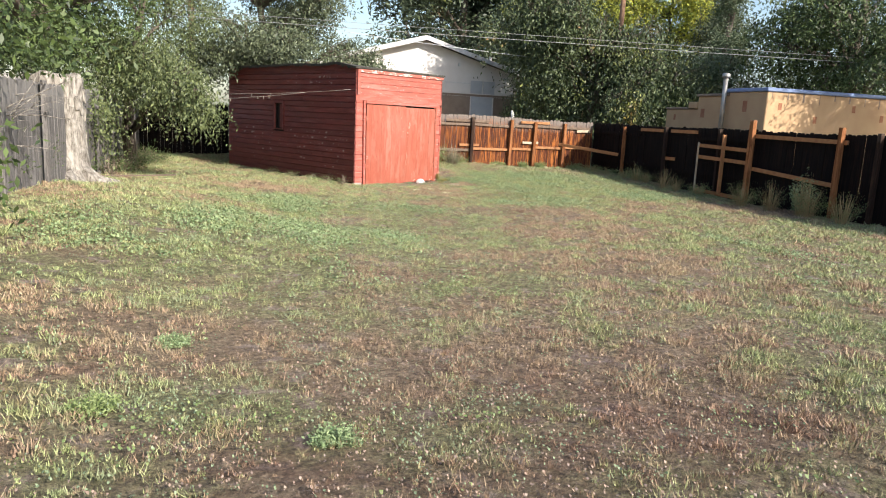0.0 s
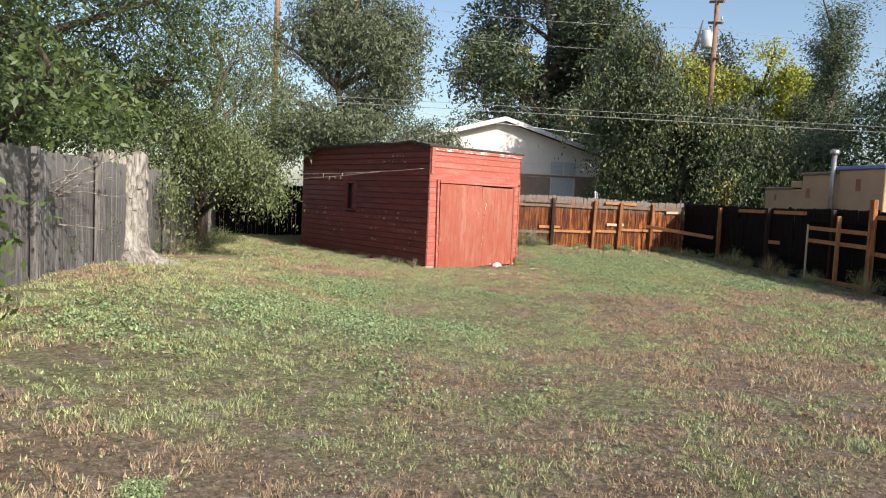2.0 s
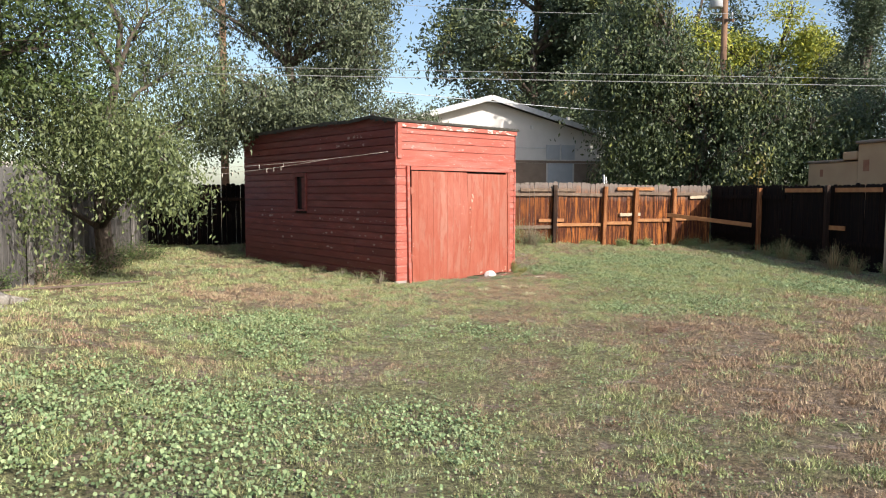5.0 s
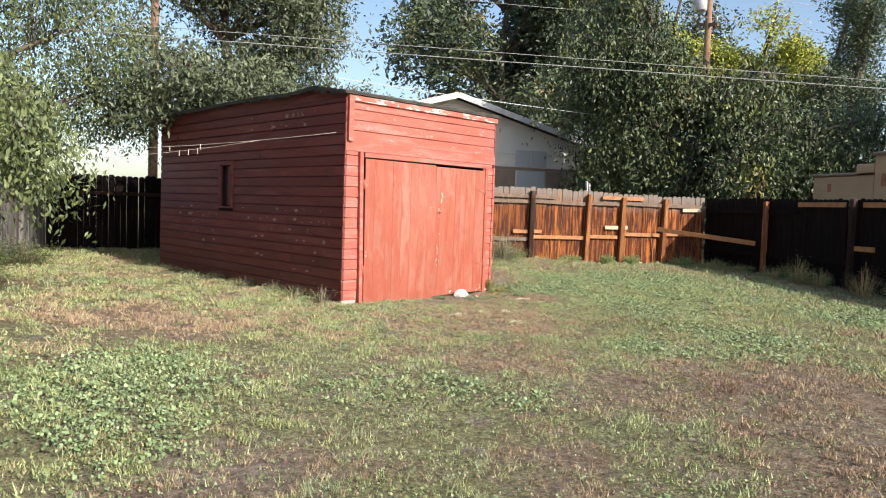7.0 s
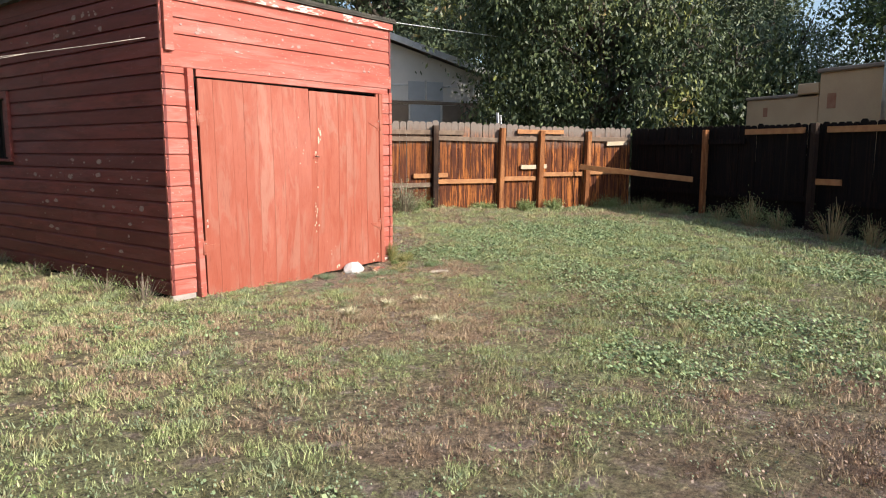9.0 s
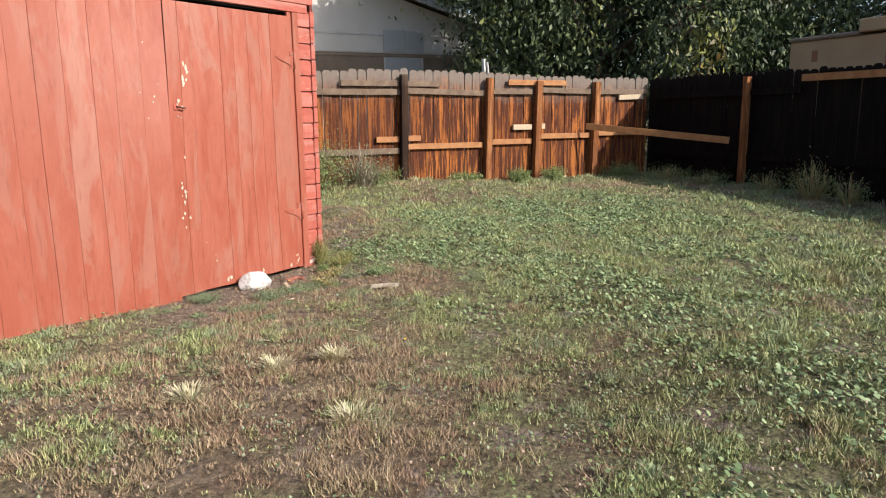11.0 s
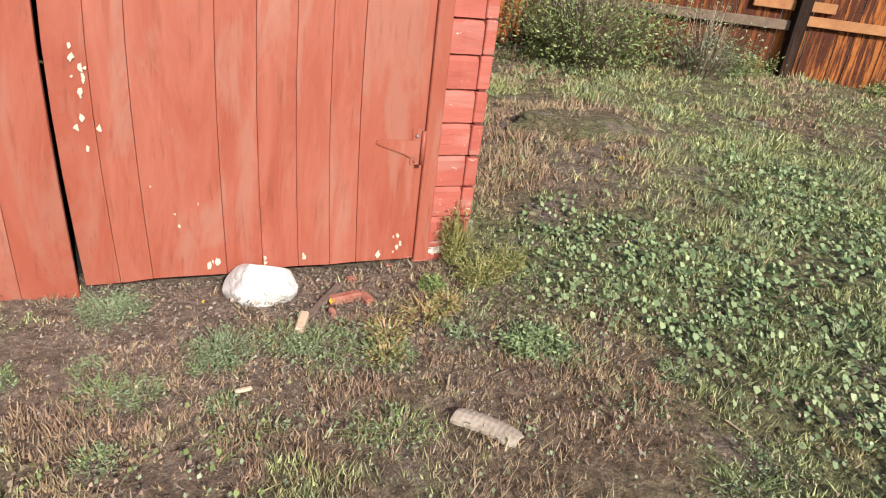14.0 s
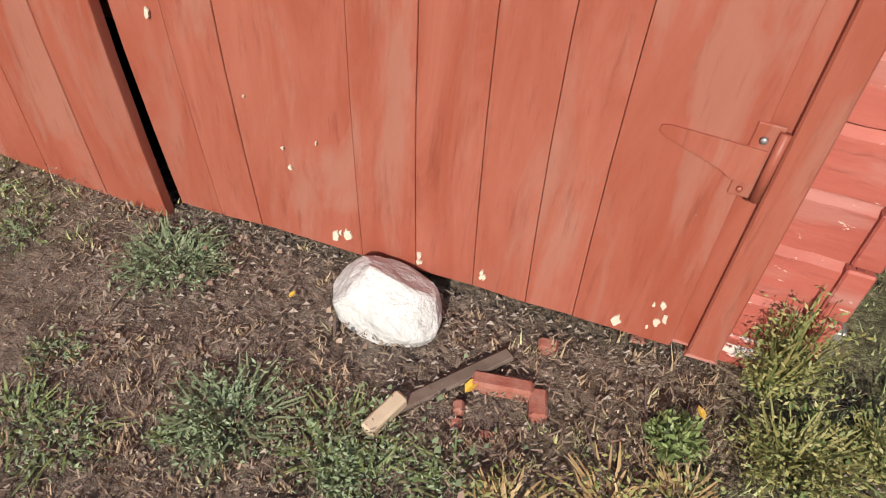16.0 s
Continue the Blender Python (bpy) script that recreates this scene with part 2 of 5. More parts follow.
LUSH = ((6.2, -1.5, 1.0, 3.4), (5.2, 0.4, 0.4, 1.6), (-6.4, -6.4, 0.8, 2.6), (-4.2, -3.4, 0.5, 1.7), (4.6, -2.6, 0.6, 2.2), (-2.3, -4.1, 0.4, 1.3), (2.8, -4.7, 0.5, 2.2), (-8.0, -7.2, 0.6, 2.0), (5.6, -5.0, 0.4, 2.0), (1.0, -4.2, 0.2, 0.9), (3.9, -0.5, 0.3, 1.3))


WITHERED = ((-8.4, -13.2, 0.6, 2.4), (-10.0, -12.6, 0.3, 1.2), (-0.2, -5.6, 0.2, 0.9), (2.3, -3.4, 0.3, 1.1), (3.4, -2.6, 0.2, 0.9), (0.0, -3.6, 0.1, 0.7))


def ground_colour(n, blades):
    """Lawn colour; withered patches are a purple-brown weed."""
    c = lawn_colour(n, blades)
    w = 0.0
    for i, (x, y, r0, r1) in enumerate(WITHERED):
        k = n.near(x, y, r0, r1)
        w = k if i == 0 else n.math("MAXIMUM", w, k)
    w = n.math("MULTIPLY", w, n.ramp(n.noise(5.0, 4, 0.7), 0.4, 0.55, 0.1, 0.7))
    return n.mix(w, c, (0.66, 0.54, 0.55), "MULTIPLY")


def lawn_colour(n, blades):
    dry = lush = 0.0
    for i, (x, y, r0, r1) in enumerate(DRY):
        k = n.near(x, y, r0, r1)
        dry = k if i == 0 else n.math("MAXIMUM", dry, k)
    for i, (x, y, r0, r1) in enumerate(LUSH):
        k = n.near(x, y, r0, r1)
        lush = k if i == 0 else n.math("MAXIMUM", lush, k)
    base = n.math("ADD", n.noise(1.1, 6, 0.72), n.math("MULTIPLY", lush, 0.16))
    base = n.math("SUBTRACT", base, n.math("MULTIPLY", dry, 0.15))
    green = n.ramp(base, 0.38, 0.56)
    rust = n.noise(2.3, 5, 0.6)
    if blades:
        r = n.island()
        clump = n.noise(9.0, 3, 0.6)
        g = n.mix(r, (0.13, 0.17, 0.06), (0.58, 0.63, 0.3))
        g = n.mix(n.ramp(n.noise(4.0, 2), 0.5, 0.62, 0.0, 0.6), g, (0.27, 0.33, 0.22))
        g = n.mix(n.ramp(n.noise(3.1, 5, 0.7), 0.52, 0.62, 0.0, 0.75), g, n.mix(r, (0.26, 0.19, 0.1), (0.5, 0.4, 0.22)))
        d = n.mix(n.ramp(rust, 0.42, 0.6), n.mix(r, (0.27, 0.19, 0.12), (0.56, 0.44, 0.28)), n.mix(r, (0.25, 0.16, 0.11), (0.5, 0.34, 0.23)))
        mixed = n.math("ADD", n.math("MULTIPLY", n.math("SUBTRACT", r, 0.5), 0.35), n.math("MULTIPLY", n.math("SUBTRACT", clump, 0.5), 2.6))
        pick = n.ramp(n.math("ADD", green, mixed), 0.3, 0.6)
        return n.mix(n.ramp(n.noise(13.0, 4, 0.7), 0.4, 0.6, 0.55, 0.0), n.mix(pick, d, g), (0.58, 0.55, 0.5), "MULTIPLY")
    f = n.noise(34.0, 6, 0.8)
    g = n.mix(n.ramp(f, 0.34, 0.64), (0.065, 0.052, 0.03), (0.42, 0.42, 0.2))
    d = n.mix(n.ramp(rust, 0.4, 0.6), n.mix(n.ramp(f, 0.34, 0.66), (0.09, 0.065, 0.045), (0.5, 0.38, 0.25)), n.mix(n.ramp(f, 0.34, 0.66), (0.085, 0.06, 0.042), (0.46, 0.32, 0.21)))
    c = n.mix(green, d, g)
    crumb = n.noise(95.0, 5, 0.75)
    soil = n.mix(n.ramp(f, 0.32, 0.68), (0.13, 0.095, 0.078), (0.54, 0.43, 0.35))
    soil = n.mix(n.ramp(crumb, 0.5, 0.62, 0.0, 0.55), soil, (0.36, 0.27, 0.22))
    bare = n.ramp(n.noise(3.4, 5, 0.6), 0.56, 0.66)
    close = n.math("MAXIMUM", n.math("MAXIMUM", n.near(2.0, -0.3, 0.4, 1.3), n.near(-4.2, -4.9, 0.1, 0.7)), n.near(4.2, 1.3, 0.35, 1.0))
    c = n.mix(n.math("MAXIMUM", bare, n.math("MULTIPLY", close, 0.85)), c, soil)
    return n.mix(n.ramp(n.noise(13.0, 4, 0.7), 0.4, 0.6, 0.85, 0.0), c, (0.5, 0.46, 0.42), "MULTIPLY")


gn = Nodes("lawn_soil", 0.95)
gc = ground_colour(gn, False)
gh = gn.math("ADD", gn.noise(42.0, 6, 0.75), gn.math("MULTIPLY", gn.noise(15.0, 4, 0.7), 0.8))
gn.bump(gh, 1.0, 0.042)
GROUND = gn.color(gc)
bn = Nodes("grass_blades", 0.7)
BLADES = bn.color(ground_colour(bn, True))


# ---- mesh helpers ----
def mesh_of(name, verts, faces, material, smooth=False):
    me = bpy.data.meshes.new(name)
    me.from_pydata([tuple(v) for v in verts], [], faces)
    me.materials.append(material)
    if smooth:
        me.shade_smooth()
    me.update()
    return me


def raw(name, verts, faces, material, parent=None, label="", smooth=False):
    ob = new(name, mesh_of(name, verts, faces, material, smooth))
    if parent:
        ob.parent = parent
    if label:
        ob["label"] = label
    return ob


def strips(name, verts, per, material, parent=None):
    """Very many small polygons of the same corner count, from one array."""
    me = bpy.data.meshes.new(name)
    n = len(verts)
    me.vertices.add(n)
    me.vertices.foreach_set("co", np.asarray(verts, dtype=np.float32).ravel())
    me.loops.add(n)
    me.loops.foreach_set("vertex_index", np.arange(n, dtype=np.int32))
    me.polygons.add(n // per)
    me.polygons.foreach_set("loop_start", np.arange(0, n, per, dtype=np.int32))
    me.polygons.foreach_set("loop_total", np.full(n // per, per, dtype=np.int32))
    me.materials.append(material)
    me.update(calc_edges=True)
    ob = new(name, me)
    if parent:
        ob.parent = parent
    return ob


BOX_FACES = [(0, 3, 2, 1), (4, 5, 6, 7), (0, 1, 5, 4), (1, 2, 6, 5), (2, 3, 7, 6), (3, 0, 4, 7)]


def part(name, bm, material, parent=None, label=""):
    me = bpy.data.meshes.new(name)
    bm.to_mesh(me)
    bm.free()
    me.materials.append(material)
    ob = new(name, me)
    if parent:
        ob.parent = parent
    if label:
        ob["label"] = label
    return ob


def slab(name, lo, hi, material, parent=None, label="", bevel=0.004):
    """A board with softened edges between two corners."""
    bm = bmesh.new()
    bmesh.ops.create_cube(bm, size=1)
    lo, hi = Vector(lo), Vector(hi)
    for v in bm.verts:
        v.co = (lo + hi) / 2 + Vector((v.co.x * (hi.x - lo.x), v.co.y * (hi.y - lo.y), v.co.z * (hi.z - lo.z)))
    if bevel:
        bmesh.ops.bevel(bm, geom=bm.edges[:], offset=bevel, segments=1, affect="EDGES")
    return part(name, bm, material, parent, label)


def beam(name, a, b, w, h, material, parent=None, label="", up=(0, 0, 1), bevel=0.004):
    """A squared timber from a to b."""
    a, b = Vector(a), Vector(b)
    d = b - a
    bm = bmesh.new()
    bmesh.ops.create_cube(bm, size=1)
    x = d.normalized()
    y = Vector(up).cross(x).normalized()
    z = x.cross(y)
    m = Matrix((x, y, z)).transposed()
    for v in bm.verts:
        v.co = (a + b) / 2 + m @ Vector((v.co.x * d.length, v.co.y * w, v.co.z * h))
    if bevel:
        bmesh.ops.bevel(bm, geom=bm.edges[:], offset=bevel, segments=1, affect="EDGES")
    return part(name, bm, material, parent, label)


def tube_data(points, radii, sides, verts, faces, wobble=0.0):
    """Adds a tapered tube along the points to verts and faces."""
    first = None
    pts = [Vector(p) for p in points]
    start = len(verts)
    for i, p in enumerate(pts):
        d = (pts[min(i + 1, len(pts) - 1)] - pts[max(i - 1, 0)]).normalized()
        side = d.orthogonal().normalized() if first is None else (first - d * first.dot(d)).normalized()
        first = side
        other = d.cross(side)
        for k in range(sides):
            a = 2 * math.pi * k / sides
            r = radii[i] * (1 + wobble * noise.noise(p * 3 + Vector((math.cos(a), math.sin(a), 0)) * 2))
            verts.append(p + side * math.cos(a) * r + other * math.sin(a) * r)
    for i in range(len(pts) - 1):
        for k in range(sides):
            a, b = start + i * sides + k, start + i * sides + (k + 1) % sides
            faces.append((a, b, b + sides, a + sides))
    faces.append(tuple(start + k for k in reversed(range(sides))))
    faces.append(tuple(start + (len(pts) - 1) * sides + k for k in range(sides)))


def tube(name, points, radii, material, parent=None, sides=8, wobble=0.0, label=""):
    verts, faces = [], []
    tube_data(points, radii, sides, verts, faces, wobble)
    return raw(name, verts, faces, material, parent, label, smooth=True)


def empty(name, place, label, category, group="", turn=0.0):
    ob = new(name)
    ob.matrix_world = pose(*place, 0, 0, turn)
    ob.empty_display_size = 0.2
    return tagged(ob, label, category, group)


# ---- ground ----
HEIGHTS = np.array([(0, 0, 0), (3.1, 0, 0), (1.5, -3, -0.04), (-6.6, 0.5, 0.22), (-8.3, -2.6, 0.5), (-9.3, -4.5, 0.55), (-12, -9, 0.5), (-11, -14, 0.42), (-8.3, -10.8, 0.2),
                    (-3.4, -5.7, 0.0), (8.8, -5.3, 0.02), (7.8, -7.2, -0.05), (6.6, -9.5, -0.05), (10.8, -1.5, 0.16), (9.8, 1.7, 0.2), (7.6, 2.9, 0.3), (6.5, 3.4, 0.3),
                    (0, 6.4, 0.05), (-1.5, 9.5, 0.1), (12, 0.5, 0.2), (4, -16, 0.0), (0, 3, 0.02), (-3.5, 3, 0.1), (3.4, 2.5, 0.12), (3.3, -0.1, 0.075), (4.6, 1.0, 0.26), (5.2, 0.1, 0.09), (2.1, -0.7, -0.035), (2.9, -0.6, 0.04), (2.6, -2.3, 0.0), (2.3, -0.15, 0.005), (20, 10, 0.1), (-25, 5, 0.4), (25, -20, 0.0), (0, 40, 0.1), (0, -40, 0.2)])


def G(x, y):
    """The height of the ground."""
    x, y = np.asarray(x, float), np.asarray(y, float)
    d2 = (x[..., None] - HEIGHTS[:, 0]) ** 2 + (y[..., None] - HEIGHTS[:, 1]) ** 2 + 0.6
    w = d2 ** -1.6
    return (w * HEIGHTS[:, 2]).sum(-1) / w.sum(-1)


def g(x, y):
    return float(G(x, y))


u = np.linspace(-1, 1, 221)
line = 16 * u + 484 * u ** 9
gx, gy = np.meshgrid(line, line)
gz = G(gx, gy)
gz += np.where((abs(gx) < 16) & (abs(gy) < 18), 0.012 * np.sin(gx * 2.1 + 1.3 * np.sin(gy * 1.7)) * np.cos(gy * 1.9), 0)
nn = len(line)
idx = np.arange(nn * nn).reshape(nn, nn)
quads = np.stack([idx[:-1, :-1], idx[:-1, 1:], idx[1:, 1:], idx[1:, :-1]], -1).reshape(-1, 4)
ground = raw("ground", np.stack([gx, gy, gz], -1).reshape(-1, 3).tolist(), quads.tolist(), GROUND, smooth=True)
tagged(ground, "uneven backyard lawn of dry brown grass, green weeds and bare soil", "lawn", kind="structure")

# ---- shed ----
W, L, H = 3.10, 6.45, 2.97
COURSE = 0.148
shed = empty("shed", (0, 0, 0), "weathered red wooden shed with clapboard siding and flaking paint", "shed")


def hollow_wall(name, boxes, parent):
    verts, faces = [], []
    for lo, hi in boxes:
        s = len(verts)
        verts += [(lo[0], lo[1], lo[2]), (hi[0], lo[1], lo[2]), (hi[0], hi[1], lo[2]), (lo[0], hi[1], lo[2]), (lo[0], lo[1], hi[2]), (hi[0], lo[1], hi[2]), (hi[0], hi[1], hi[2]), (lo[0], hi[1], hi[2])]
        faces += [tuple(s + i for i in f) for f in BOX_FACES]
    return raw(name, verts, faces, CAVITY, parent)


WY0, WY1, WZ0, WZ1 = 3.38, 3.76, 1.34, 2.04
DX0, DX1, DZ = 0.355, 2.86, 2.10
wall_front = hollow_wall("wall_front", [((0.03, 0.03, 0.02), (DX0, 0.09, H - 0.02)), ((DX1, 0.03, 0.02), (W - 0.03, 0.09, H - 0.02)), ((DX0, 0.03, DZ), (DX1, 0.09, H - 0.02))], shed)
wall_left = hollow_wall("wall_left", [((0.03, 0.09, 0.02), (0.09, WY0, H - 0.04)), ((0.03, WY1, 0.02), (0.09, L - 0.09, H - 0.04)), ((0.03, WY0, 0.02), (0.09, WY1, WZ0)), ((0.03, WY0, WZ1), (0.09, WY1, H - 0.04))], shed)
wall_right = hollow_wall("wall_right", [((W - 0.09, 0.09, 0.02), (W - 0.03, L - 0.09, H - 0.04))], shed)
wall_back = hollow_wall("wall_back", [((0.03, L - 0.09, 0.02), (W - 0.03, L - 0.03, H - 0.04))], shed)


def eave(y):
    """Height of the left roof edge: a hump near the front, then a slow rise and fall."""
    return H + 0.125 * min(1.0, max(0.0, y) / 0.7) * (1 - 0.05 * max(0.0, y - 0.7)) - 0.035 * math.exp(-((y - 1.5) / 0.5) ** 2)


ys_ = [-0.05 + i * (L + 0.15) / 24 for i in range(25)]
verts, faces = [], []
for y_ in ys_:
    e_ = eave(y_)
    verts += [(-0.06, y_, e_ + 0.005), (W / 2, y_, (e_ + H) / 2 + 0.005), (W + 0.06, y_, H), (W + 0.05, y_, H + 0.035), (W / 2, y_, (e_ + H) / 2 + 0.045), (-0.05, y_, e_ + 0.045)]
for i in range(24):
    for k in range(6):
        a, b = i * 6 + k, i * 6 + (k + 1) % 6
        faces.append((a, b, b + 6, a + 6))
faces += [tuple(reversed(range(6))), tuple(range(144, 150))]
shed_roof = raw("roof", verts, faces, ROOFING, shed, "dark roofing felt with a ragged edge")
verts, faces = [], []
for y_ in [0.0] + [v for v in ys_ if 0 < v < L] + [L]:
    verts += [(0.012, y_, H - 0.03), (0.03, y_, H - 0.03), (0.03, y_, eave(y_) + 0.004), (0.012, y_, eave(y_) + 0.004)]
for i in range(len(verts) // 4 - 1):
    for k in range(4):
        a, b = i * 4 + k, i * 4 + (k + 1) % 4
        faces.append((a, b, b + 4, a + 4))
faces += [(3, 2, 1, 0), tuple(range(len(verts) - 4, len(verts)))]
raw("frieze_board", verts, faces, RED_SHADED, shed, "cracked red board under the roof edge")
slab("floor", (0.1, 0.1, 0.0), (W - 0.1, L - 0.1, 0.02), CAVITY, shed)

RAG = random.Random(4)
verts, faces = [], []
for edge in range(2):
    n_ = 70
    for i in range(n_):
        a = i / n_
        span = (L if edge == 0 else W) / n_ * RAG.uniform(0.6, 1.3)
        drop = RAG.uniform(0.015, 0.055)
        if edge == 0:
            y = -0.03 + a * (L + 0.05)
            quad = [(-0.066, y, eave(y) + 0.05), (-0.066, y + span, eave(y + span) + 0.05), (-0.072, y + span, eave(y) + 0.015 - drop), (-0.072, y, eave(y) + 0.015 - drop * RAG.uniform(0.4, 1.2))]
        else:
            x = -0.04 + a * (W + 0.06)
            quad = [(x, -0.052, H + 0.052), (x + span, -0.052, H + 0.052), (x + span, -0.056, H + 0.035 - drop * 0.3), (x, -0.056, H + 0.035 - drop * 0.3)]
        s = len(verts)
        verts += quad
        faces.append((s, s + 1, s + 2, s + 3))
raw("felt_edge", verts, faces, ROOFING, shed, "torn felt edge")


def clapboard(name, along, length, wall, z, material, h=COURSE, fixed=None):
    """One lapped board: its foot stands out, its head is tucked under the next. along: 'x' for the front, 'y' for the side."""
    key = (along, round(length, 3), material.name, round(h, 3))
    if key not in BOARDS:
        foot = 0.024
        prof = [(0.0, 0.0), (foot + 0.002, 0.0), (foot, h * 0.8), (0.011, h * 0.93), (0.0, h - 0.001)]
        vs, fs = [], []
        k = 5
        for j in range(k):
            q = length * j / (k - 1)
            warp = 0.002 * math.sin(j * 2.1 + length)
            for d, zz in prof:
                vs.append((q, -d - (warp if d > 0.02 else 0), zz) if along == "x" else (-d - (warp if d > 0.02 else 0), q, zz))
        for j in range(k - 1):
            for i in range(5):
                a, b = j * 5 + i, j * 5 + (i + 1) % 5
                fs.append((a, b, b + 5, a + 5) if along == "y" else (a, a + 5, b + 5, b))
        fs += [tuple(range(5)), tuple(reversed(range(5 * (k - 1), 5 * k)))]
        BOARDS[key] = mesh_of(name, vs, fs, material)
    ob = new(name, BOARDS[key])
    ob.parent = wall
    return ob


BOARDS = {}
PR = random.Random(7)
z = 0.06
while z < H - 0.05:
    h = min(COURSE, H - 0.02 - z)
    if z < 2.15:
        clapboard("clapboard", "x", 0.262 if z < 1.0 else 0.24, wall_front, z, RED_FRONT, h).location = (0.0, 0.03, z)
    z += COURSE
z = 0.092
while z < 2.1:
    clapboard("clapboard", "x", 0.13, wall_front, z, RED_FRONT, 0.128).location = (2.93, 0.03, z)
    slab("corner_cap", (W - 0.04 + PR.uniform(-0.006, 0.006), -0.009 + PR.uniform(-0.003, 0.003), z + 0.002), (W + 0.006, 0.04, z + 0.122 + PR.uniform(-0.004, 0.003)), RED_FRONT, wall_front, bevel=0.004)
    z += 0.128
z = 2.337
while z < H - 0.05:
    clapboard("clapboard", "x", W - 0.01, wall_front, z, RED_FRONT, min(COURSE, H - 0.01 - z)).location = (0.0, 0.03, z)
    z += COURSE
slab("lintel_board", (0.0, -0.004, 2.185), (W, 0.03, 2.335), RED_FRONT, wall_front)
slab("lintel_board", (0.35, 0.0, 2.115), (W - 0.06, 0.03, 2.182), RED_FRONT, wall_front)
z = 0.06
while z < H - 0.05:
    h = min(COURSE, H - 0.02 - z)
    joint = PR.uniform(1.2, 2.9)
    segs = [(0.0, joint), (joint + 0.004, L)]
    if z + h > WZ0 - 0.02 and z < WZ1 + 0.08:
        segs = [(0.0, WY0 - 0.08), (WY1 + 0.09, L)]
    for a, b in segs:
        clapboard("clapboard", "y", round(b - a, 2), wall_left, z, RED_SHADED, h).location = (0.03, a, z)
    clapboard("clapboard", "y", L, wall_right, z, RED_SHADED, h).matrix_basis = pose(W - 0.03, L, z, 0, 0, 180)
    z += COURSE
slab("corner_board", (0.02, -0.045, 2.32), (0.11, -0.006, H - 0.01), RED_FRONT, wall_front)
slab("top_trim", (0.115, -0.03, H - 0.085), (W + 0.01, 0.0, H - 0.005), WHITE_FLAKE, wall_front, "flaking white and red trim board")
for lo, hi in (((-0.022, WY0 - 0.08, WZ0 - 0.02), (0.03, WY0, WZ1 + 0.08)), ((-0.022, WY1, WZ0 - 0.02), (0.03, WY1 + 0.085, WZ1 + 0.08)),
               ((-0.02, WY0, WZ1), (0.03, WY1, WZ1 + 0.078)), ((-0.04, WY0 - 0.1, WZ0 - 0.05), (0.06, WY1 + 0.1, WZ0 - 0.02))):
    slab("window_frame", lo, hi, RED_SHADED, shed)
slab("shutter_board", (0.035, WY0 + 0.06, WZ0), (0.055, WY0 + 0.2, WZ1 - 0.02), RED_SHADED, shed)
# Sheet added to paint the darkness inside the opening.
slab("window_dark_sheet", (0.08, WY0 + 0.001, WZ0), (0.085, WY1 - 0.001, WZ1), DARKNESS, shed)
beam("jamb_board", (0.310, -0.001, -0.02), (0.258, -0.001, 2.18), 0.062, 0.094, RED_FRONT, shed, up=(0, 1, 0))
beam("jamb_board", (2.902, 0.0, 0.04), (2.883, 0.0, 2.11), 0.06, 0.056, RED_DOOR, shed, up=(0, 1, 0))
beam("jamb_strip", (2.856, 0.004, 0.05), (2.84, 0.004, 2.11), 0.052, 0.028, RED_DOOR, shed, up=(0, 1, 0))
slab("sill_board", (0.0, 0.0, -0.05), (0.25, 0.05, 0.058), CONCRETE, shed, "pale foundation block")
slab("sill_board", (2.91, -0.01, 0.03), (W - 0.01, 0.05, 0.11), WHITE_FLAKE, shed)
slab("corner_flashing", (W - 0.005, -0.012, 0.0), (W + 0.02, 0.12, 0.2), GALV, shed, "bare grey metal at the foot of the corner")
slab("foundation", (0.04, 0.05, -0.15), (W - 0.04, L - 0.05, 0.0), CONCRETE, shed)


def door(seams, lo_x, hi_x, bottom, top, lean, out):
    """A ledged door of upright planks; seams are the joints between planks at the foot."""
    d = new("door")
    d.parent = shed
    d.location = (lo_x, 0, 0)
    xs = [lo_x, *seams, hi_x]
    for i in range(len(xs) - 1):
        a, b = xs[i] - lo_x + 0.0004, xs[i + 1] - lo_x - 0.0004
        za, zb = bottom(xs[i]), bottom(xs[i + 1])
        ta, tb = top(xs[i]), top(xs[i + 1])
        y0 = -0.036 - PR.uniform(0, 0.003)
        mids = 10
        vs = []
        for q in range(mids + 1):
            f = q / mids
            zl, zr = za + (ta - za) * f, zb + (tb - zb) * f
            l_ = Vector((a + lean(xs[i], zl), y0 - out(xs[i], zl), zl))
            r_ = Vector((b + lean(xs[i + 1], zr), y0 - out(xs[i + 1], zr), zr))
            for p, dx in ((l_, 0), (l_, 0.001), (r_, -0.001), (r_, 0)):
                vs.append((p.x + dx, p.y + (0.002 if dx == 0 else 0), p.z))
            vs += [(r_.x, r_.y + 0.026, r_.z), (l_.x, l_.y + 0.026, l_.z)]
        fs = []
        for q in range(mids):
            for k in range(6):
                p0, p1 = q * 6 + k, q * 6 + (k + 1) % 6
                fs.append((p0, p1, p1 + 6, p0 + 6))
        fs += [tuple(reversed(range(6))), tuple(range(mids * 6, mids * 6 + 6))]
        raw("plank", vs, fs, RED_DOOR, d)
    for zz in (0.5, 1.75):
        slab("ledge", (0.06, 0.0, zz - 0.06), (hi_x - lo_x - 0.06, 0.025, zz + 0.06), RED_DOOR, d)
    return d


def free_left(x):
    return max(0.0, (x - 0.36) / 1.315) ** 1.6


def free_right(x):
    return max(0.0, (2.835 - x) / 1.142) ** 1.5


def sag(z):
    return math.sin(math.pi * min(max(z / 2.06, 0.0), 1.0))


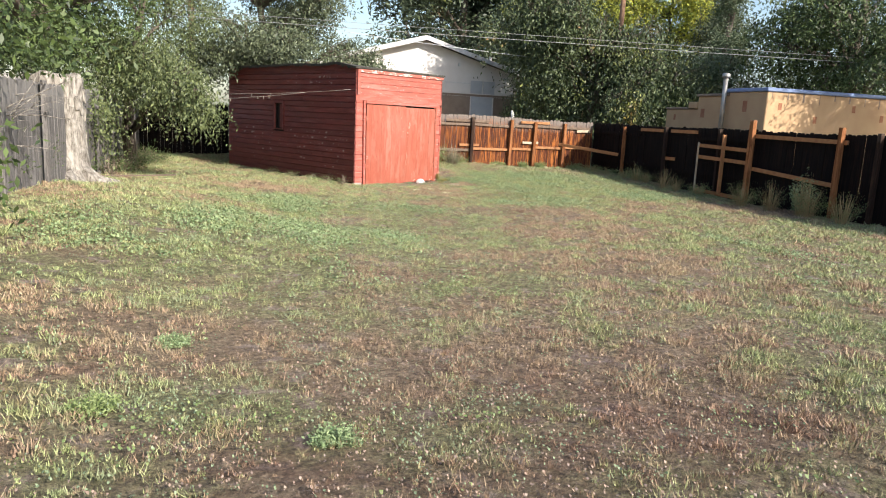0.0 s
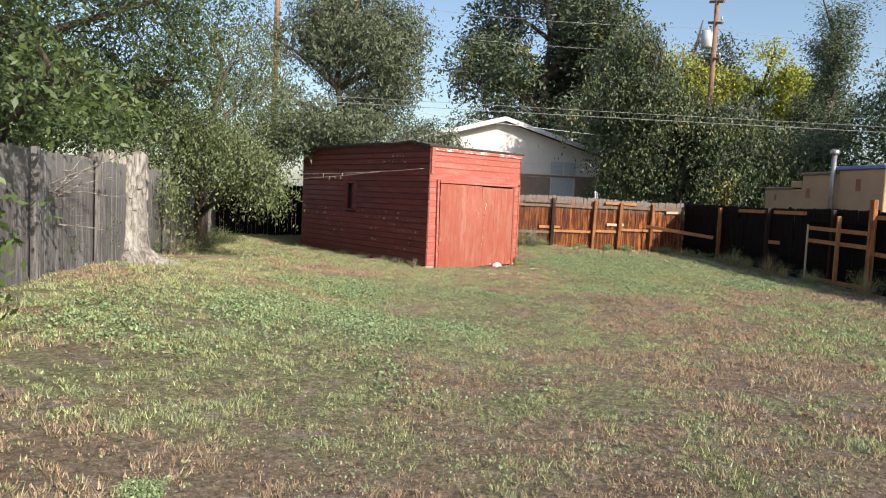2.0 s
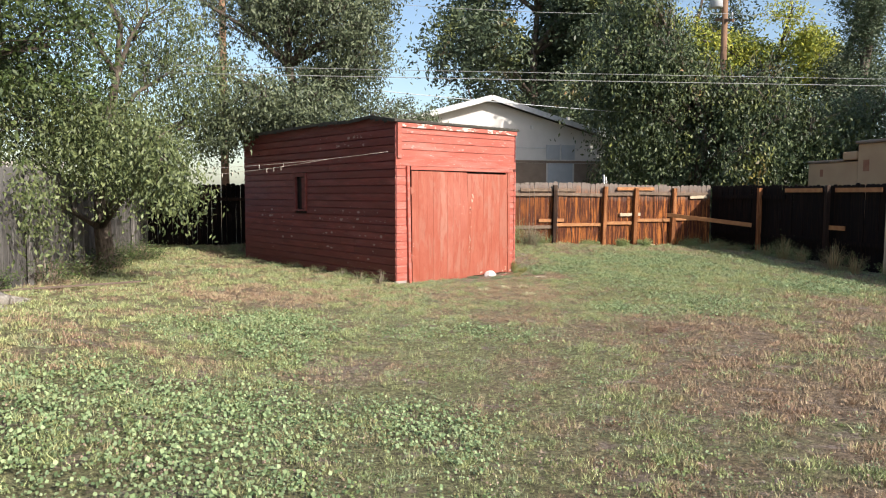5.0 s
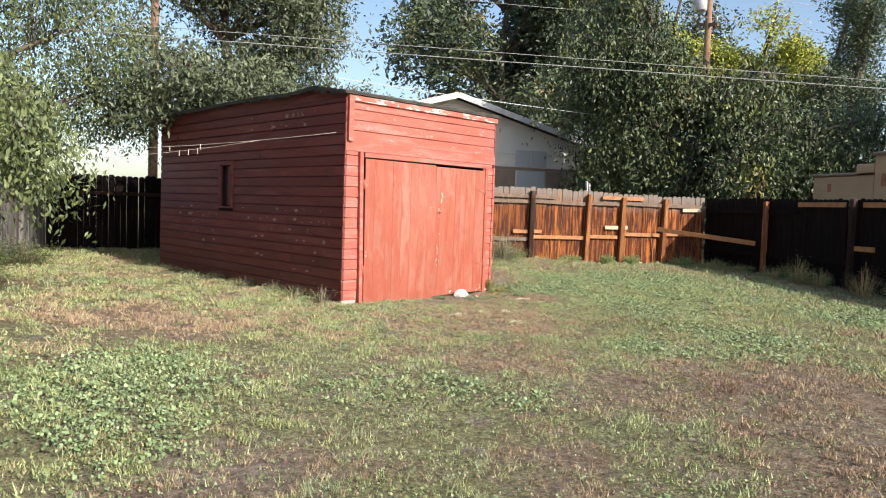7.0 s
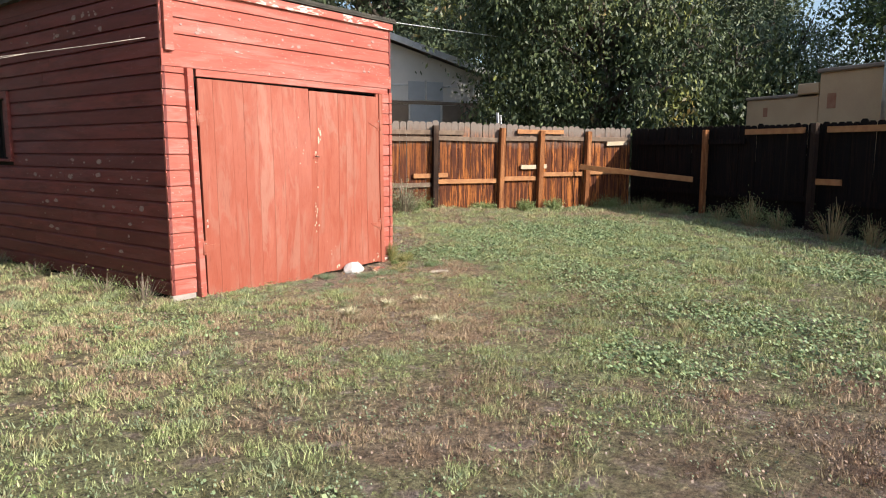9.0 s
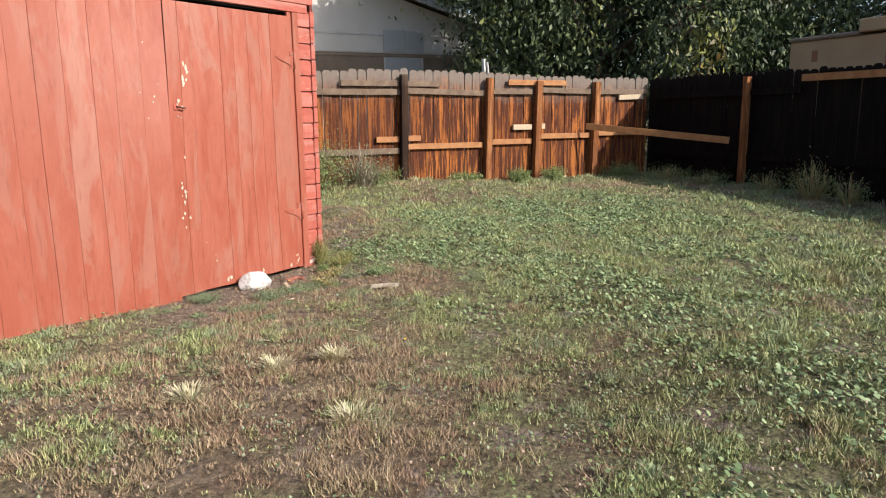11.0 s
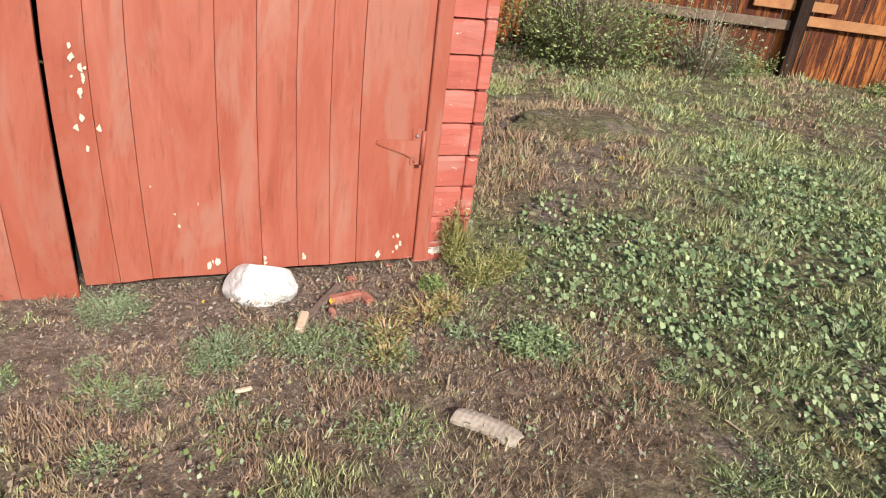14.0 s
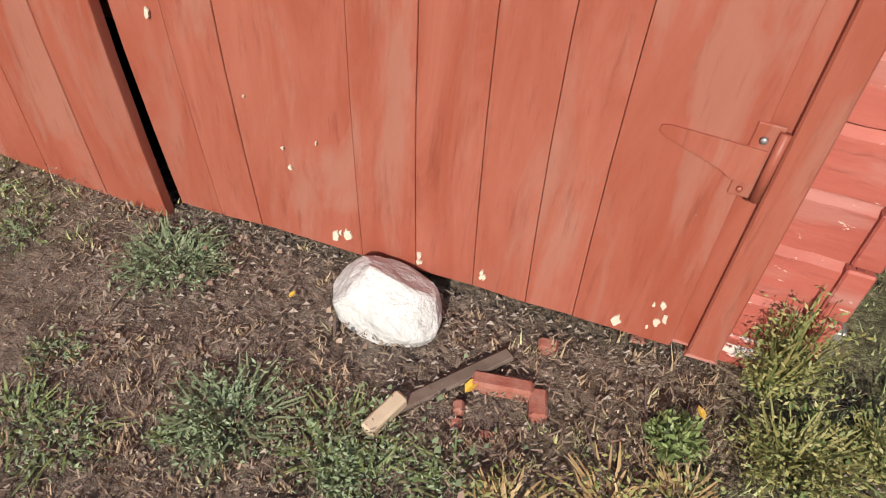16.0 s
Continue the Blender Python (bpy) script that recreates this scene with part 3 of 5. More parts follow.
left_door = door([0.52, 0.72, 0.86, 1.02, 1.19, 1.33, 1.5], 0.36, 1.672, lambda x: -0.03 + 0.05 * max(0, x - 0.9) ** 1.2 + 0.004 * math.sin(x * 40), lambda x: 2.095 - 0.004 * x,
                 lambda x, z: -0.025 * min(1.0, z / 2.0) + free_left(x) * (-0.026 * sag(z) + 0.06 * max(0.0, (z - 1) / 1.08)), lambda x, z: free_left(x) * (0.04 * max(0.0, 1 - z / 2) + 0.085 * sag(z)))
right_door = door([1.80, 1.905, 2.155, 2.282, 2.412, 2.53, 2.632], 1.69, 2.835, lambda x: 0.03 + 0.03 * (x - 1.7) + 0.004 * math.sin(x * 37), lambda x: 2.075 - 0.002 * x,
                  lambda x, z: -0.033 * math.sin(min(z / 0.9, 1.0) * math.pi / 2) * (0.35 + 0.65 * min(1.0, (2.835 - x) / 0.3)) + free_right(x) * (-0.012 * sag(z) + 0.058 * max(0.0, (z - 1) / 1.08)), lambda x, z: free_right(x) * 0.075 * sag(z))
tagged(left_door, "wide plank door of faded red paint, hung on strap hinges")
tagged(right_door, "wide plank door of faded red paint with worn streaks")


def strap_hinge(x, z, flip, parent, ox):
    """A tapered strap with a knuckle and an upright leaf."""
    s = -1 if flip else 1
    h = new("strap_hinge")
    h.parent = parent
    h.location = (x - ox, -0.042, z)
    bm = bmesh.new()
    pts = [(0.0, -0.034), (0.035, -0.034), (0.055, -0.022), (0.155, 0.012), (0.167, 0.02), (0.166, 0.03), (0.152, 0.034), (0.0, 0.03)]
    m = len(pts)
    lower = [bm.verts.new((s * a, 0, b)) for a, b in pts]
    upper = [bm.verts.new((s * a, -0.005, b)) for a, b in pts]
    bm.faces.new(lower)
    bm.faces.new(upper[::-1])
    for i in range(m):
        bm.faces.new((lower[i], upper[i], upper[(i + 1) % m], lower[(i + 1) % m]))
    bmesh.ops.recalc_face_normals(bm, faces=bm.faces[:])
    part("strap", bm, RED_DOOR, h)
    x0, x1 = sorted((-0.014 * s, 0.03 * s))
    slab("leaf_plate", (x0, -0.001, -0.065), (x1, 0.006, 0.075), RED_DOOR, h, bevel=0.002)
    tube("knuckle", [(-0.014 * s, -0.006, -0.062), (-0.014 * s, -0.006, 0.068)], [0.009, 0.009], RED_DOOR, h)
    tube("bolt", [(0.012 * s, -0.004, 0.048), (0.012 * s, -0.009, 0.048)], [0.007, 0.005], GALV, h)
    tube("bolt", [(0.014 * s, -0.001, -0.05), (0.014 * s, -0.006, -0.05)], [0.006, 0.004], RED_DOOR, h)
    return h


strap_hinge(0.325, 1.72, False, left_door, 0.36)
strap_hinge(0.335, 0.48, False, left_door, 0.36)
strap_hinge(2.825, 1.73, True, right_door, 1.69)
strap_hinge(2.838, 0.517, True, right_door, 1.69)
slab("catch", (0.372, -0.045, 0.68), (0.388, -0.037, 0.76), WHITE_FLAKE, shed, "small pale metal catch")
latch = new("latch")
latch.parent = right_door
latch.location = (0.03, -0.105, 1.36)
tube("handle", [(0, 0, 0.005), (0.015, -0.02, 0.0), (0.05, -0.022, -0.005), (0.06, -0.012, -0.005)], [0.006] * 4, IRON, latch)
slab("plate", (-0.02, -0.001, -0.02), (0.01, 0.004, 0.02), RED_IRON, latch, bevel=0.002)

CR = random.Random(31)
for cx_, cz_, sx_, sz_, n_, big in ((1.73, 0.74, 0.05, 0.22, 26, 0.011), (1.83, 1.58, 0.03, 0.1, 8, 0.018), (1.74, 1.36, 0.05, 0.05, 7, 0.012), (2.12, 0.085, 0.03, 0.02, 5, 0.014), (2.717, 0.084, 0.006, 0.006, 2, 0.014), (2.285, 0.09, 0.012, 0.02, 3, 0.008), (2.42, 0.1, 0.012, 0.02, 3, 0.007), (1.5, 1.45, 0.1, 0.2, 6, 0.008), (2.78, 0.13, 0.03, 0.04, 6, 0.009), (1.95, 0.3, 0.06, 0.15, 4, 0.006)):
    for i in range(n_):
        x_, z_ = CR.gauss(cx_, sx_ * 0.6), CR.gauss(cz_, sz_ * 0.6)
        if not (1.71 < x_ < 2.82 or x_ < 1.62) or z_ < 0.075:
            continue
        r_ = big * CR.uniform(0.3, 1.0)
        ring_ = [(math.cos(a) * r_ * CR.uniform(0.3, 1.1), math.sin(a) * r_ * 1.5 * CR.uniform(0.25, 1.3)) for a in (0, 1.1, 2.2, 3.3, 4.4, 5.4)]
        home = right_door if x_ > 1.7 else left_door
        ox_ = 1.69 if x_ > 1.7 else 0.36
        skin_ = free_right(x_) * 0.075 * sag(z_) if x_ > 1.7 else free_left(x_) * (0.04 * max(0.0, 1 - z_ / 2) + 0.085 * sag(z_))
        raw("paint_chip", [(x_ - ox_ + p, -0.0415 - skin_, z_ + q) for p, q in ring_] + [(x_ - ox_ + p * 1.05, -0.037 - skin_, z_ + q * 1.05) for p, q in ring_], [(5, 4, 3, 2, 1, 0)] + [(i, (i + 1) % 6, (i + 1) % 6 + 6, i + 6) for i in range(6)],
            CHIP, home, "pale chip of old paint")

def side_chip(x_, y_, z_, r_, front):
    pts_ = [(math.cos(a) * r_ * CR.uniform(0.5, 1.5), math.sin(a) * r_ * CR.uniform(0.3, 0.75)) for a in (0, 1.1, 2.2, 3.3, 4.4, 5.4)]
    if front:
        vs = [(x_ + p, -0.0005, z_ + q) for p, q in pts_] + [(x_ + p, 0.006, z_ + q) for p, q in pts_]
    else:
        vs = [(-0.0003, y_ + p, z_ + q) for p, q in pts_] + [(0.006, y_ + p, z_ + q) for p, q in pts_]
    order = [(5, 4, 3, 2, 1, 0)] if front else [(0, 1, 2, 3, 4, 5)]
    raw("paint_chip", vs, order + [(i, (i + 1) % 6, (i + 1) % 6 + 6, i + 6) for i in range(6)], CHIP_DULL, wall_front if front else wall_left, "flaked patch of pale old paint")


def board_face(z_):
    """A height on the flat part of the course that holds z_."""
    k = int((z_ - 0.06) / COURSE)
    return 0.06 + k * COURSE + CR.uniform(0.03, 0.085)


for i in range(120):
    y_ = CR.choice((CR.gauss(1.5, 0.9), CR.uniform(0.1, 5.5)))
    z_ = CR.choice((CR.gauss(0.85, 0.3), CR.gauss(1.25, 0.06), CR.gauss(2.75, 0.12)))
    if 0.05 < y_ < 6.2 and 0.15 < z_ < 2.85 and not (WY0 - 0.15 < y_ < WY1 + 0.15 and z_ > 1.2):
        side_chip(0, y_, board_face(z_), 0.008 + 0.045 * CR.random() ** 2.2, False)
for i in range(34):
    x_ = CR.uniform(0.2, 3.0)
    k = CR.randrange(4)
    side_chip(x_, 0, 2.337 + k * COURSE + CR.uniform(0.02, 0.09), CR.uniform(0.006, 0.03), True)

# ---- fences ----
BX, BN = Vector((0.882, -0.471, 0)), Vector((-0.471, -0.882, 0))
CORNER = Vector((11.98, 0.58, 0))


def picket_mesh(name, w, h, t, material, ears):
    c = w * 0.24 if ears else 0.0
    out = [(-w / 2, 0), (w / 2, 0), (w / 2, h - c), (w / 2 - c, h), (-w / 2 + c, h), (-w / 2, h - c)]
    vs = [(x, -t / 2, z) for x, z in out] + [(x, t / 2, z) for x, z in out]
    fs = [tuple(range(6)), tuple(reversed(range(6, 12)))] + [(i, i + 6, (i + 1) % 6 + 6, (i + 1) % 6) for i in range(6)]
    return mesh_of(name, vs, fs, material)


def fence_run(a, b, material, top, pitch, label, rng, low=0.0, ears=True):
    """Upright pickets from a to b, each a piece of its own; the top may dip and rise."""
    a, b = Vector(a), Vector(b)
    d = (b - a).normalized()
    turn = math.degrees(math.atan2(d.y, d.x))
    f = empty("fence", (a.x, a.y, 0), label, "fence", "yard fences")
    meshes = [picket_mesh("picket", pitch - gap * (1.0 if material is PICKET_SHADE else 2.6), hh, 0.018, material, ears) for gap, hh in ((0.003, 2.25), (0.004, 2.24), (0.002, 2.27), (0.004, 2.255))]
    n_ = int((b - a).length / pitch)
    for i in range(n_):
        p = a + d * (i + 0.5) * pitch
        ob = new("picket", rng.choice(meshes))
        ob.parent = f
        zt = top(i * pitch) + rng.uniform(-0.012, 0.012)
        ob.matrix_parent_inverse = Matrix.Identity(4)
        ob.matrix_basis = Matrix.Translation((p.x - a.x, p.y - a.y, zt - 2.25)) @ pose(rng.uniform(-0.003, 0.003), rng.uniform(-0.004, 0.004), 0, rng.uniform(-0.3, 0.3), rng.uniform(-0.1, 0.1), turn)
    return f


def at_f(f, p):
    """A world place as a place in the fence."""
    return Vector(p) - f.matrix_basis.translation


FR = random.Random(3)
start_b = Vector((3.16, 5.29, 0))
back_len = (CORNER - start_b).length
back_fence = fence_run(start_b, CORNER, PICKET, lambda s: 1.985 - 0.03 * math.sin(s * 0.9) - 0.01 * s / 9, 0.14, "rain-streaked orange cedar picket fence with grey weathered tops", FR)
right_end = CORNER - Vector((0.471, 0.882, 0)) * 19.5
right_fence = fence_run(CORNER, right_end, PICKET_SHADE, lambda s: 1.93 - 0.0 * s + 0.015 * math.sin(s * 1.1) - 0.002 * s, 0.135, "picket fence coloured near black for its own shade", FR)


def on_back(s, off, z):
    p = CORNER - BX * s + BN * off
    return (p.x, p.y, z)


def on_right(s, off, z):
    p = CORNER - Vector((0.471, 0.882, 0)) * s + Vector((-0.882, 0.471, 0)) * off
    return (p.x, p.y, z)


def post(f, fn, s, off, z0, z1, material, w=0.09, tilt=0.0, label=""):
    a, b = at_f(f, fn(s, off, z0)), at_f(f, fn(s + tilt, off, z1))
    return beam("post", a, b, w, w, material, f, label, up=(0.882, -0.471, 0))


def rail(f, fn, s0, s1, off, z0, z1, material, h=0.09, label=""):
    return beam("rail", at_f(f, fn(s0, off, z0)), at_f(f, fn(s1, off, z1)), 0.04, h, material, f, label)


for s_, z1_, m_, tilt_ in ((4.96, 1.93, POST_DARK, 0.02), (3.47, 1.9, POST, 0.05), (2.52, 1.86, POST, 0.05), (1.32, 1.86, POST, 0.05), (6.9, 1.9, POST_DARK, 0.0), (8.6, 1.9, POST_DARK, 0.0)):
    post(back_fence, on_back, s_, 0.10, 0.0, z1_, m_, 0.1, -tilt_)
for s0, s1, z0, z1, m_ in ((9.8, 4.96, 1.66, 1.67, RAIL_DARK), (4.9, 3.5, 1.69, 1.66, RAIL_DARK), (3.42, 2.58, 1.69, 1.69, RAIL_DARK), (2.46, 1.37, 1.72, 1.7, RAIL_DARK), (1.27, 0.1, 1.7, 1.7, RAIL_DARK),
                           (9.8, 5.02, 0.74, 0.76, RAIL_DARK), (4.9, 3.53, 0.82, 0.82, RAIL), (3.41, 2.58, 0.86, 0.86, RAIL), (2.46, 1.37, 0.94, 0.94, RAIL), (1.27, 0.25, 0.97, 0.97, RAIL),
                           (5.95, 5.02, 1.80, 1.80, RAIL_DARK), (4.9, 4.3, 1.80, 1.80, RAIL_DARK), (3.05, 1.9, 1.84, 1.84, RAIL), (0.75, 0.2, 1.6, 1.62, PALE_WOOD), (5.4, 5.02, 0.94, 0.94, RAIL), (4.9, 4.65, 0.95, 0.95, RAIL),
                           (2.95, 2.58, 1.1, 1.1, PALE_WOOD), (2.46, 2.32, 1.11, 1.11, PALE_WOOD), (2.46, 1.85, 0.2, 0.2, PALE_WOOD)):
    rail(back_fence, on_back, s0, s1, 0.05 if z0 not in (1.1, 1.11, 1.80, 1.84) else 0.055, z0, z1, m_)
brace = beam("brace_board", on_back(1.55, 0.19, 1.1), on_right(2.08, 0.12, 0.87), 0.03, 0.11, RAIL)
tagged(brace, "long orange cedar board bracing the fence corner", "board")
post(right_fence, on_right, 2.35, 0.10, 0.05, 1.85, POST, 0.085)
for s_, z_ in ((4.8, 1.9), (7.4, 1.9), (12.6, 1.95), (15.2, 1.95), (17.6, 1.95)):
    post(right_fence, on_right, s_, 0.10, -0.1, z_, POST_DARK, 0.09)
# The PICKET_SHADE rails carry the same painted-in shade as the pickets.
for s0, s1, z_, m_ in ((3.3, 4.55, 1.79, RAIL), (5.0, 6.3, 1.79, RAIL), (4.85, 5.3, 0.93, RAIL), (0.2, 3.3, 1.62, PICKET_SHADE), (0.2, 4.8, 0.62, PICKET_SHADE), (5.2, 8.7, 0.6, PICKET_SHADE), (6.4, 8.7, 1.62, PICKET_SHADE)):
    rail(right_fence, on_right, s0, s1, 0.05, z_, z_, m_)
# gate frame and the stretch of exposed rails
gate = empty("gate_frame", on_right(6.6, 0.18, 0.0), "old wooden gate frame of orange rails leaning on the dark fence", "gate")


def in_gate(p):
    return Vector(p) - gate.matrix_basis.translation


beam("upright", in_gate(on_right(8.72, 0.14, -0.1)), in_gate(on_right(8.72, 0.14, 2.17)), 0.13, 0.11, POST, gate, "thick orange post", up=(0.882, -0.471, 0))
beam("upright", in_gate(on_right(7.72, 0.2, 0.1)), in_gate(on_right(7.72, 0.2, 1.75)), 0.05, 0.09, RAIL, gate, up=(0.882, -0.471, 0))
beam("upright", in_gate(on_right(6.62, 0.2, 0.06)), in_gate(on_right(6.62, 0.2, 1.5)), 0.03, 0.03, PALE_WOOD, gate, up=(0.882, -0.471, 0))
for z_ in (1.42, 1.09, 0.12):
    beam("crosspiece", in_gate(on_right(6.6, 0.16, z_)), in_gate(on_right(8.66, 0.16, z_ - 0.05)), 0.035, 0.09, RAIL, gate)
for s0, s1, z0, z1 in ((8.8, 11.75, 1.76, 1.72), (8.8, 11.5, 0.9, 0.72)):
    rail(right_fence, on_right, s0, s1, 0.07, z0, z1, RAIL)
post(right_fence, on_right, 11.6, 0.13, -0.1, 2.05, POST, 0.1)

LEFT0, LEFT1 = Vector((-11.9, -9.4, 0)), Vector((-0.9, 11.2, 0))
left_fence = fence_run(LEFT0, LEFT1, PICKET_GREY, lambda s: 2.12 - 0.006 * s, 0.14, "weathered grey picket fence under overhanging branches", FR)


def on_left(s, off, z):
    d = (LEFT1 - LEFT0).normalized()
    p = LEFT0 + d * s + Vector((d.y, -d.x, 0)) * off
    return (p.x, p.y, z)


for s_ in (1.0, 3.4, 5.75, 8.3, 13.5, 16, 18.5, 21):
    post(left_fence, on_left, s_, 0.09, 0.0, 2.1, PICKET_GREY, 0.07)
for z_ in (0.85, 1.75):
    rail(left_fence, on_left, 0.1, 23, -0.04, z_, z_, PICKET_GREY)
# Reuses the shade-blackened picket colour.
alley_fence = fence_run(LEFT1, (3.1, 9.2, 0), PICKET_SHADE, lambda s: 1.95, 0.14, "near-black picket fence behind the shed", FR)
rail(alley_fence, lambda s, off, z: (-0.9 + 0.894 * s, 11.2 - 0.447 * s - off, z), 0.1, 4.3, 0.04, 1.5, 1.5, POST_DARK)
tagged(slab("kerb_stone", (-9.9, -5.2, 0.35), (-9.6, -4.4, 0.6), CONCRETE, bevel=0.03), "pale stone at the foot of the fence", "stone")

# ---- white house beyond the fence ----
HP = Vector((12.4, 10.62, 0))
house = empty("house", (HP.x, HP.y, 0), "white gabled house with grey and brown panels under the gable", "house", turn=math.degrees(math.atan2(-0.471, 0.882)))
HW = 5.4


def hbox(name, x0, x1, y0, y1, z0, z1, material, label="", bevel=0.006):
    return slab(name, (x0, y0, z0), (x1, y1, z1), material, house, label, bevel)


raw("wall", [(-HW, 0, 0), (HW, 0, 0), (HW, 0, 3.9), (0, 0, 5.45), (-HW, 0, 3.9), (-HW, 8, 0), (HW, 8, 0), (HW, 8, 3.9), (0, 8, 5.45), (-HW, 8, 3.9)],
    [(0, 1, 2, 3, 4), (9, 8, 7, 6, 5), (0, 5, 6, 1), (1, 6, 7, 2), (0, 4, 9, 5)], STUCCO, house)
for s in (-1, 1):
    raw("roof", [(0, -0.45, 5.52), (s * (HW + 0.5), -0.45, 3.85), (s * (HW + 0.5), 8.3, 3.85), (0, 8.3, 5.52), (0, -0.45, 5.62), (s * (HW + 0.5), -0.45, 3.95), (s * (HW + 0.5), 8.3, 3.95), (0, 8.3, 5.62)],
        BOX_FACES if s > 0 else [tuple(reversed(f)) for f in BOX_FACES], SHINGLE, house)
    beam("fascia", (0, -0.47, 5.52), (s * (HW + 0.5), -0.47, 3.85), 0.04, 0.2, HOUSE_TRIM, house)
hbox("band", -HW, HW, -0.03, 0, 3.56, 3.62, HOUSE_TRIM)
hbox("band", -HW, HW, -0.035, 0, 2.98, 3.08, HOUSE_BROWN)
win = new("window")
win.parent = house
win.location = (2.42, -0.03, 3.1)
for x0 in (0.0, 0.66):
    slab("pane", (x0 + 0.02, -0.02, 0.02), (x0 + 0.6, 0.0, 0.62), HOUSE_GREY, win, "covered grey pane", 0.003)
slab("frame", (0.62, -0.03, 0), (0.66, 0.0, 0.66), HOUSE_TRIM, win)
hbox("panel", 2.52, 3.6, -0.03, 0.0, 2.05, 2.97, HOUSE_GREY, "pale grey panel")
hbox("panel", 0.1, 2.45, -0.03, 0.0, 2.05, 2.97, HOUSE_BROWN, "brown panel")
hbox("panel", 3.68, 5.2, -0.03, 0.0, 2.05, 2.97, HOUSE_BROWN, "brown panel")
hbox("panel", -4.6, 0.0, -0.03, 0.0, 2.05, 2.97, HOUSE_BROWN, "brown panel")
hbox("panel", -2.0, 2.3, -0.02, 0.0, 3.1, 3.55, STUCCO, "", 0.003)
hbox("sill", -5.0, 5.2, -0.05, 0.0, 1.95, 2.04, HOUSE_TRIM)
hbox("wall_lamp", 1.75, 1.85, -0.14, 0, 4.35, 4.5, HOUSE_TRIM, "small white wall fixture")
hpipe = tube("roof_pipe", [(4.0, 1.6, 4.0), (4.0, 1.6, 5.05)], [0.09, 0.09], GALV, house)
stand = empty("marker_stake", on_back(3.1, -0.5, 0), "two white stakes leaning behind the fence", "stake")
beam("stake", (0, 0, 0), (-0.12, 0.05, 2.25), 0.04, 0.04, HOUSE_TRIM, stand, up=(0, 1, 0))
beam("stake", (0.3, 0, 0), (-0.08, 0.0, 2.2), 0.03, 0.03, HOUSE_TRIM, stand, up=(0, 1, 0))

# ---- flat-roofed tan building ----
ABX = 61.9
AB = Vector((11.16, -6.02, 0))
adobe = empty("stucco_building", (AB.x, AB.y, 0), "flat-roofed tan stucco building with rust stains and blue flashing", "building", turn=ABX)


def abox(name, x0, x1, y0, y1, z0, z1, material, label="", bevel=0.02):
    return slab(name, (x0, y0, z0), (x1, y1, z1), material, adobe, label, bevel)


abox("wall", 0, 1.75, -6, 0, 0, 3.12, ADOBE)
abox("wall", 1.78, 3.4, -6, -0.05, 0, 3.02, ADOBE)
abox("wall", 3.43, 5.3, -6, -0.1, 0, 2.58, ADOBE, "low parapet wall")
abox("parapet", 3.4, 3.9, -6, -0.02, 2.62, 2.84, ADOBE)
abox("cap", 1.78, 3.42, -6.02, 0.03, 3.02, 3.1, HOUSE_BROWN, "dark parapet cap")
abox("cap", 3.9, 5.3, -6, -0.05, 2.58, 2.65, HOUSE_BROWN, "dark parapet cap")
abox("flashing", -0.06, 1.9, -6.02, 0.06, 3.125, 3.24, BLUE_TRIM, "blue roof flashing")
abox("stain", 0.85, 1.05, 0.0, 0.006, 2.5, 2.85, ADOBE_STAIN, "", 0.003)
abox("stain", 4.7, 4.82, -0.1, -0.094, 2.2, 2.4, ADOBE_STAIN, "", 0.003)
abox("stain", 3.0, 3.2, -0.05, -0.044, 2.3, 2.6, ADOBE_STAIN, "", 0.003)
for z_, x_ in ((2.7, -0.5), (2.35, -1.9), (2.75, -3.4), (2.5, -4.6)):
    abox("stain", -0.006, 0.0, x_ - 0.09, x_ + 0.05, z_ - 0.12, z_ + 0.1, ADOBE_STAIN, "", 0.003)
for i in range(9):
    abox("drip", -0.004, 0.0, -0.2 - i * 0.61, -0.17 - i * 0.61 + (i % 3) * 0.02, 2.95 - (i % 4) * 0.05, 3.12, HOUSE_BROWN, "", 0.001)
flue = new("flue")
flue.parent = adobe
tube("pipe", [(1.85, 0.12, 1.7), (1.85, 0.12, 3.6)], [0.075, 0.075], GALV, flue)
tube("flue_cap", [(1.85, 0.12, 3.6), (1.85, 0.12, 3.63), (1.85, 0.12, 3.7), (1.85, 0.12, 3.74)], [0.13, 0.14, 0.14, 0.08], GALV, flue)

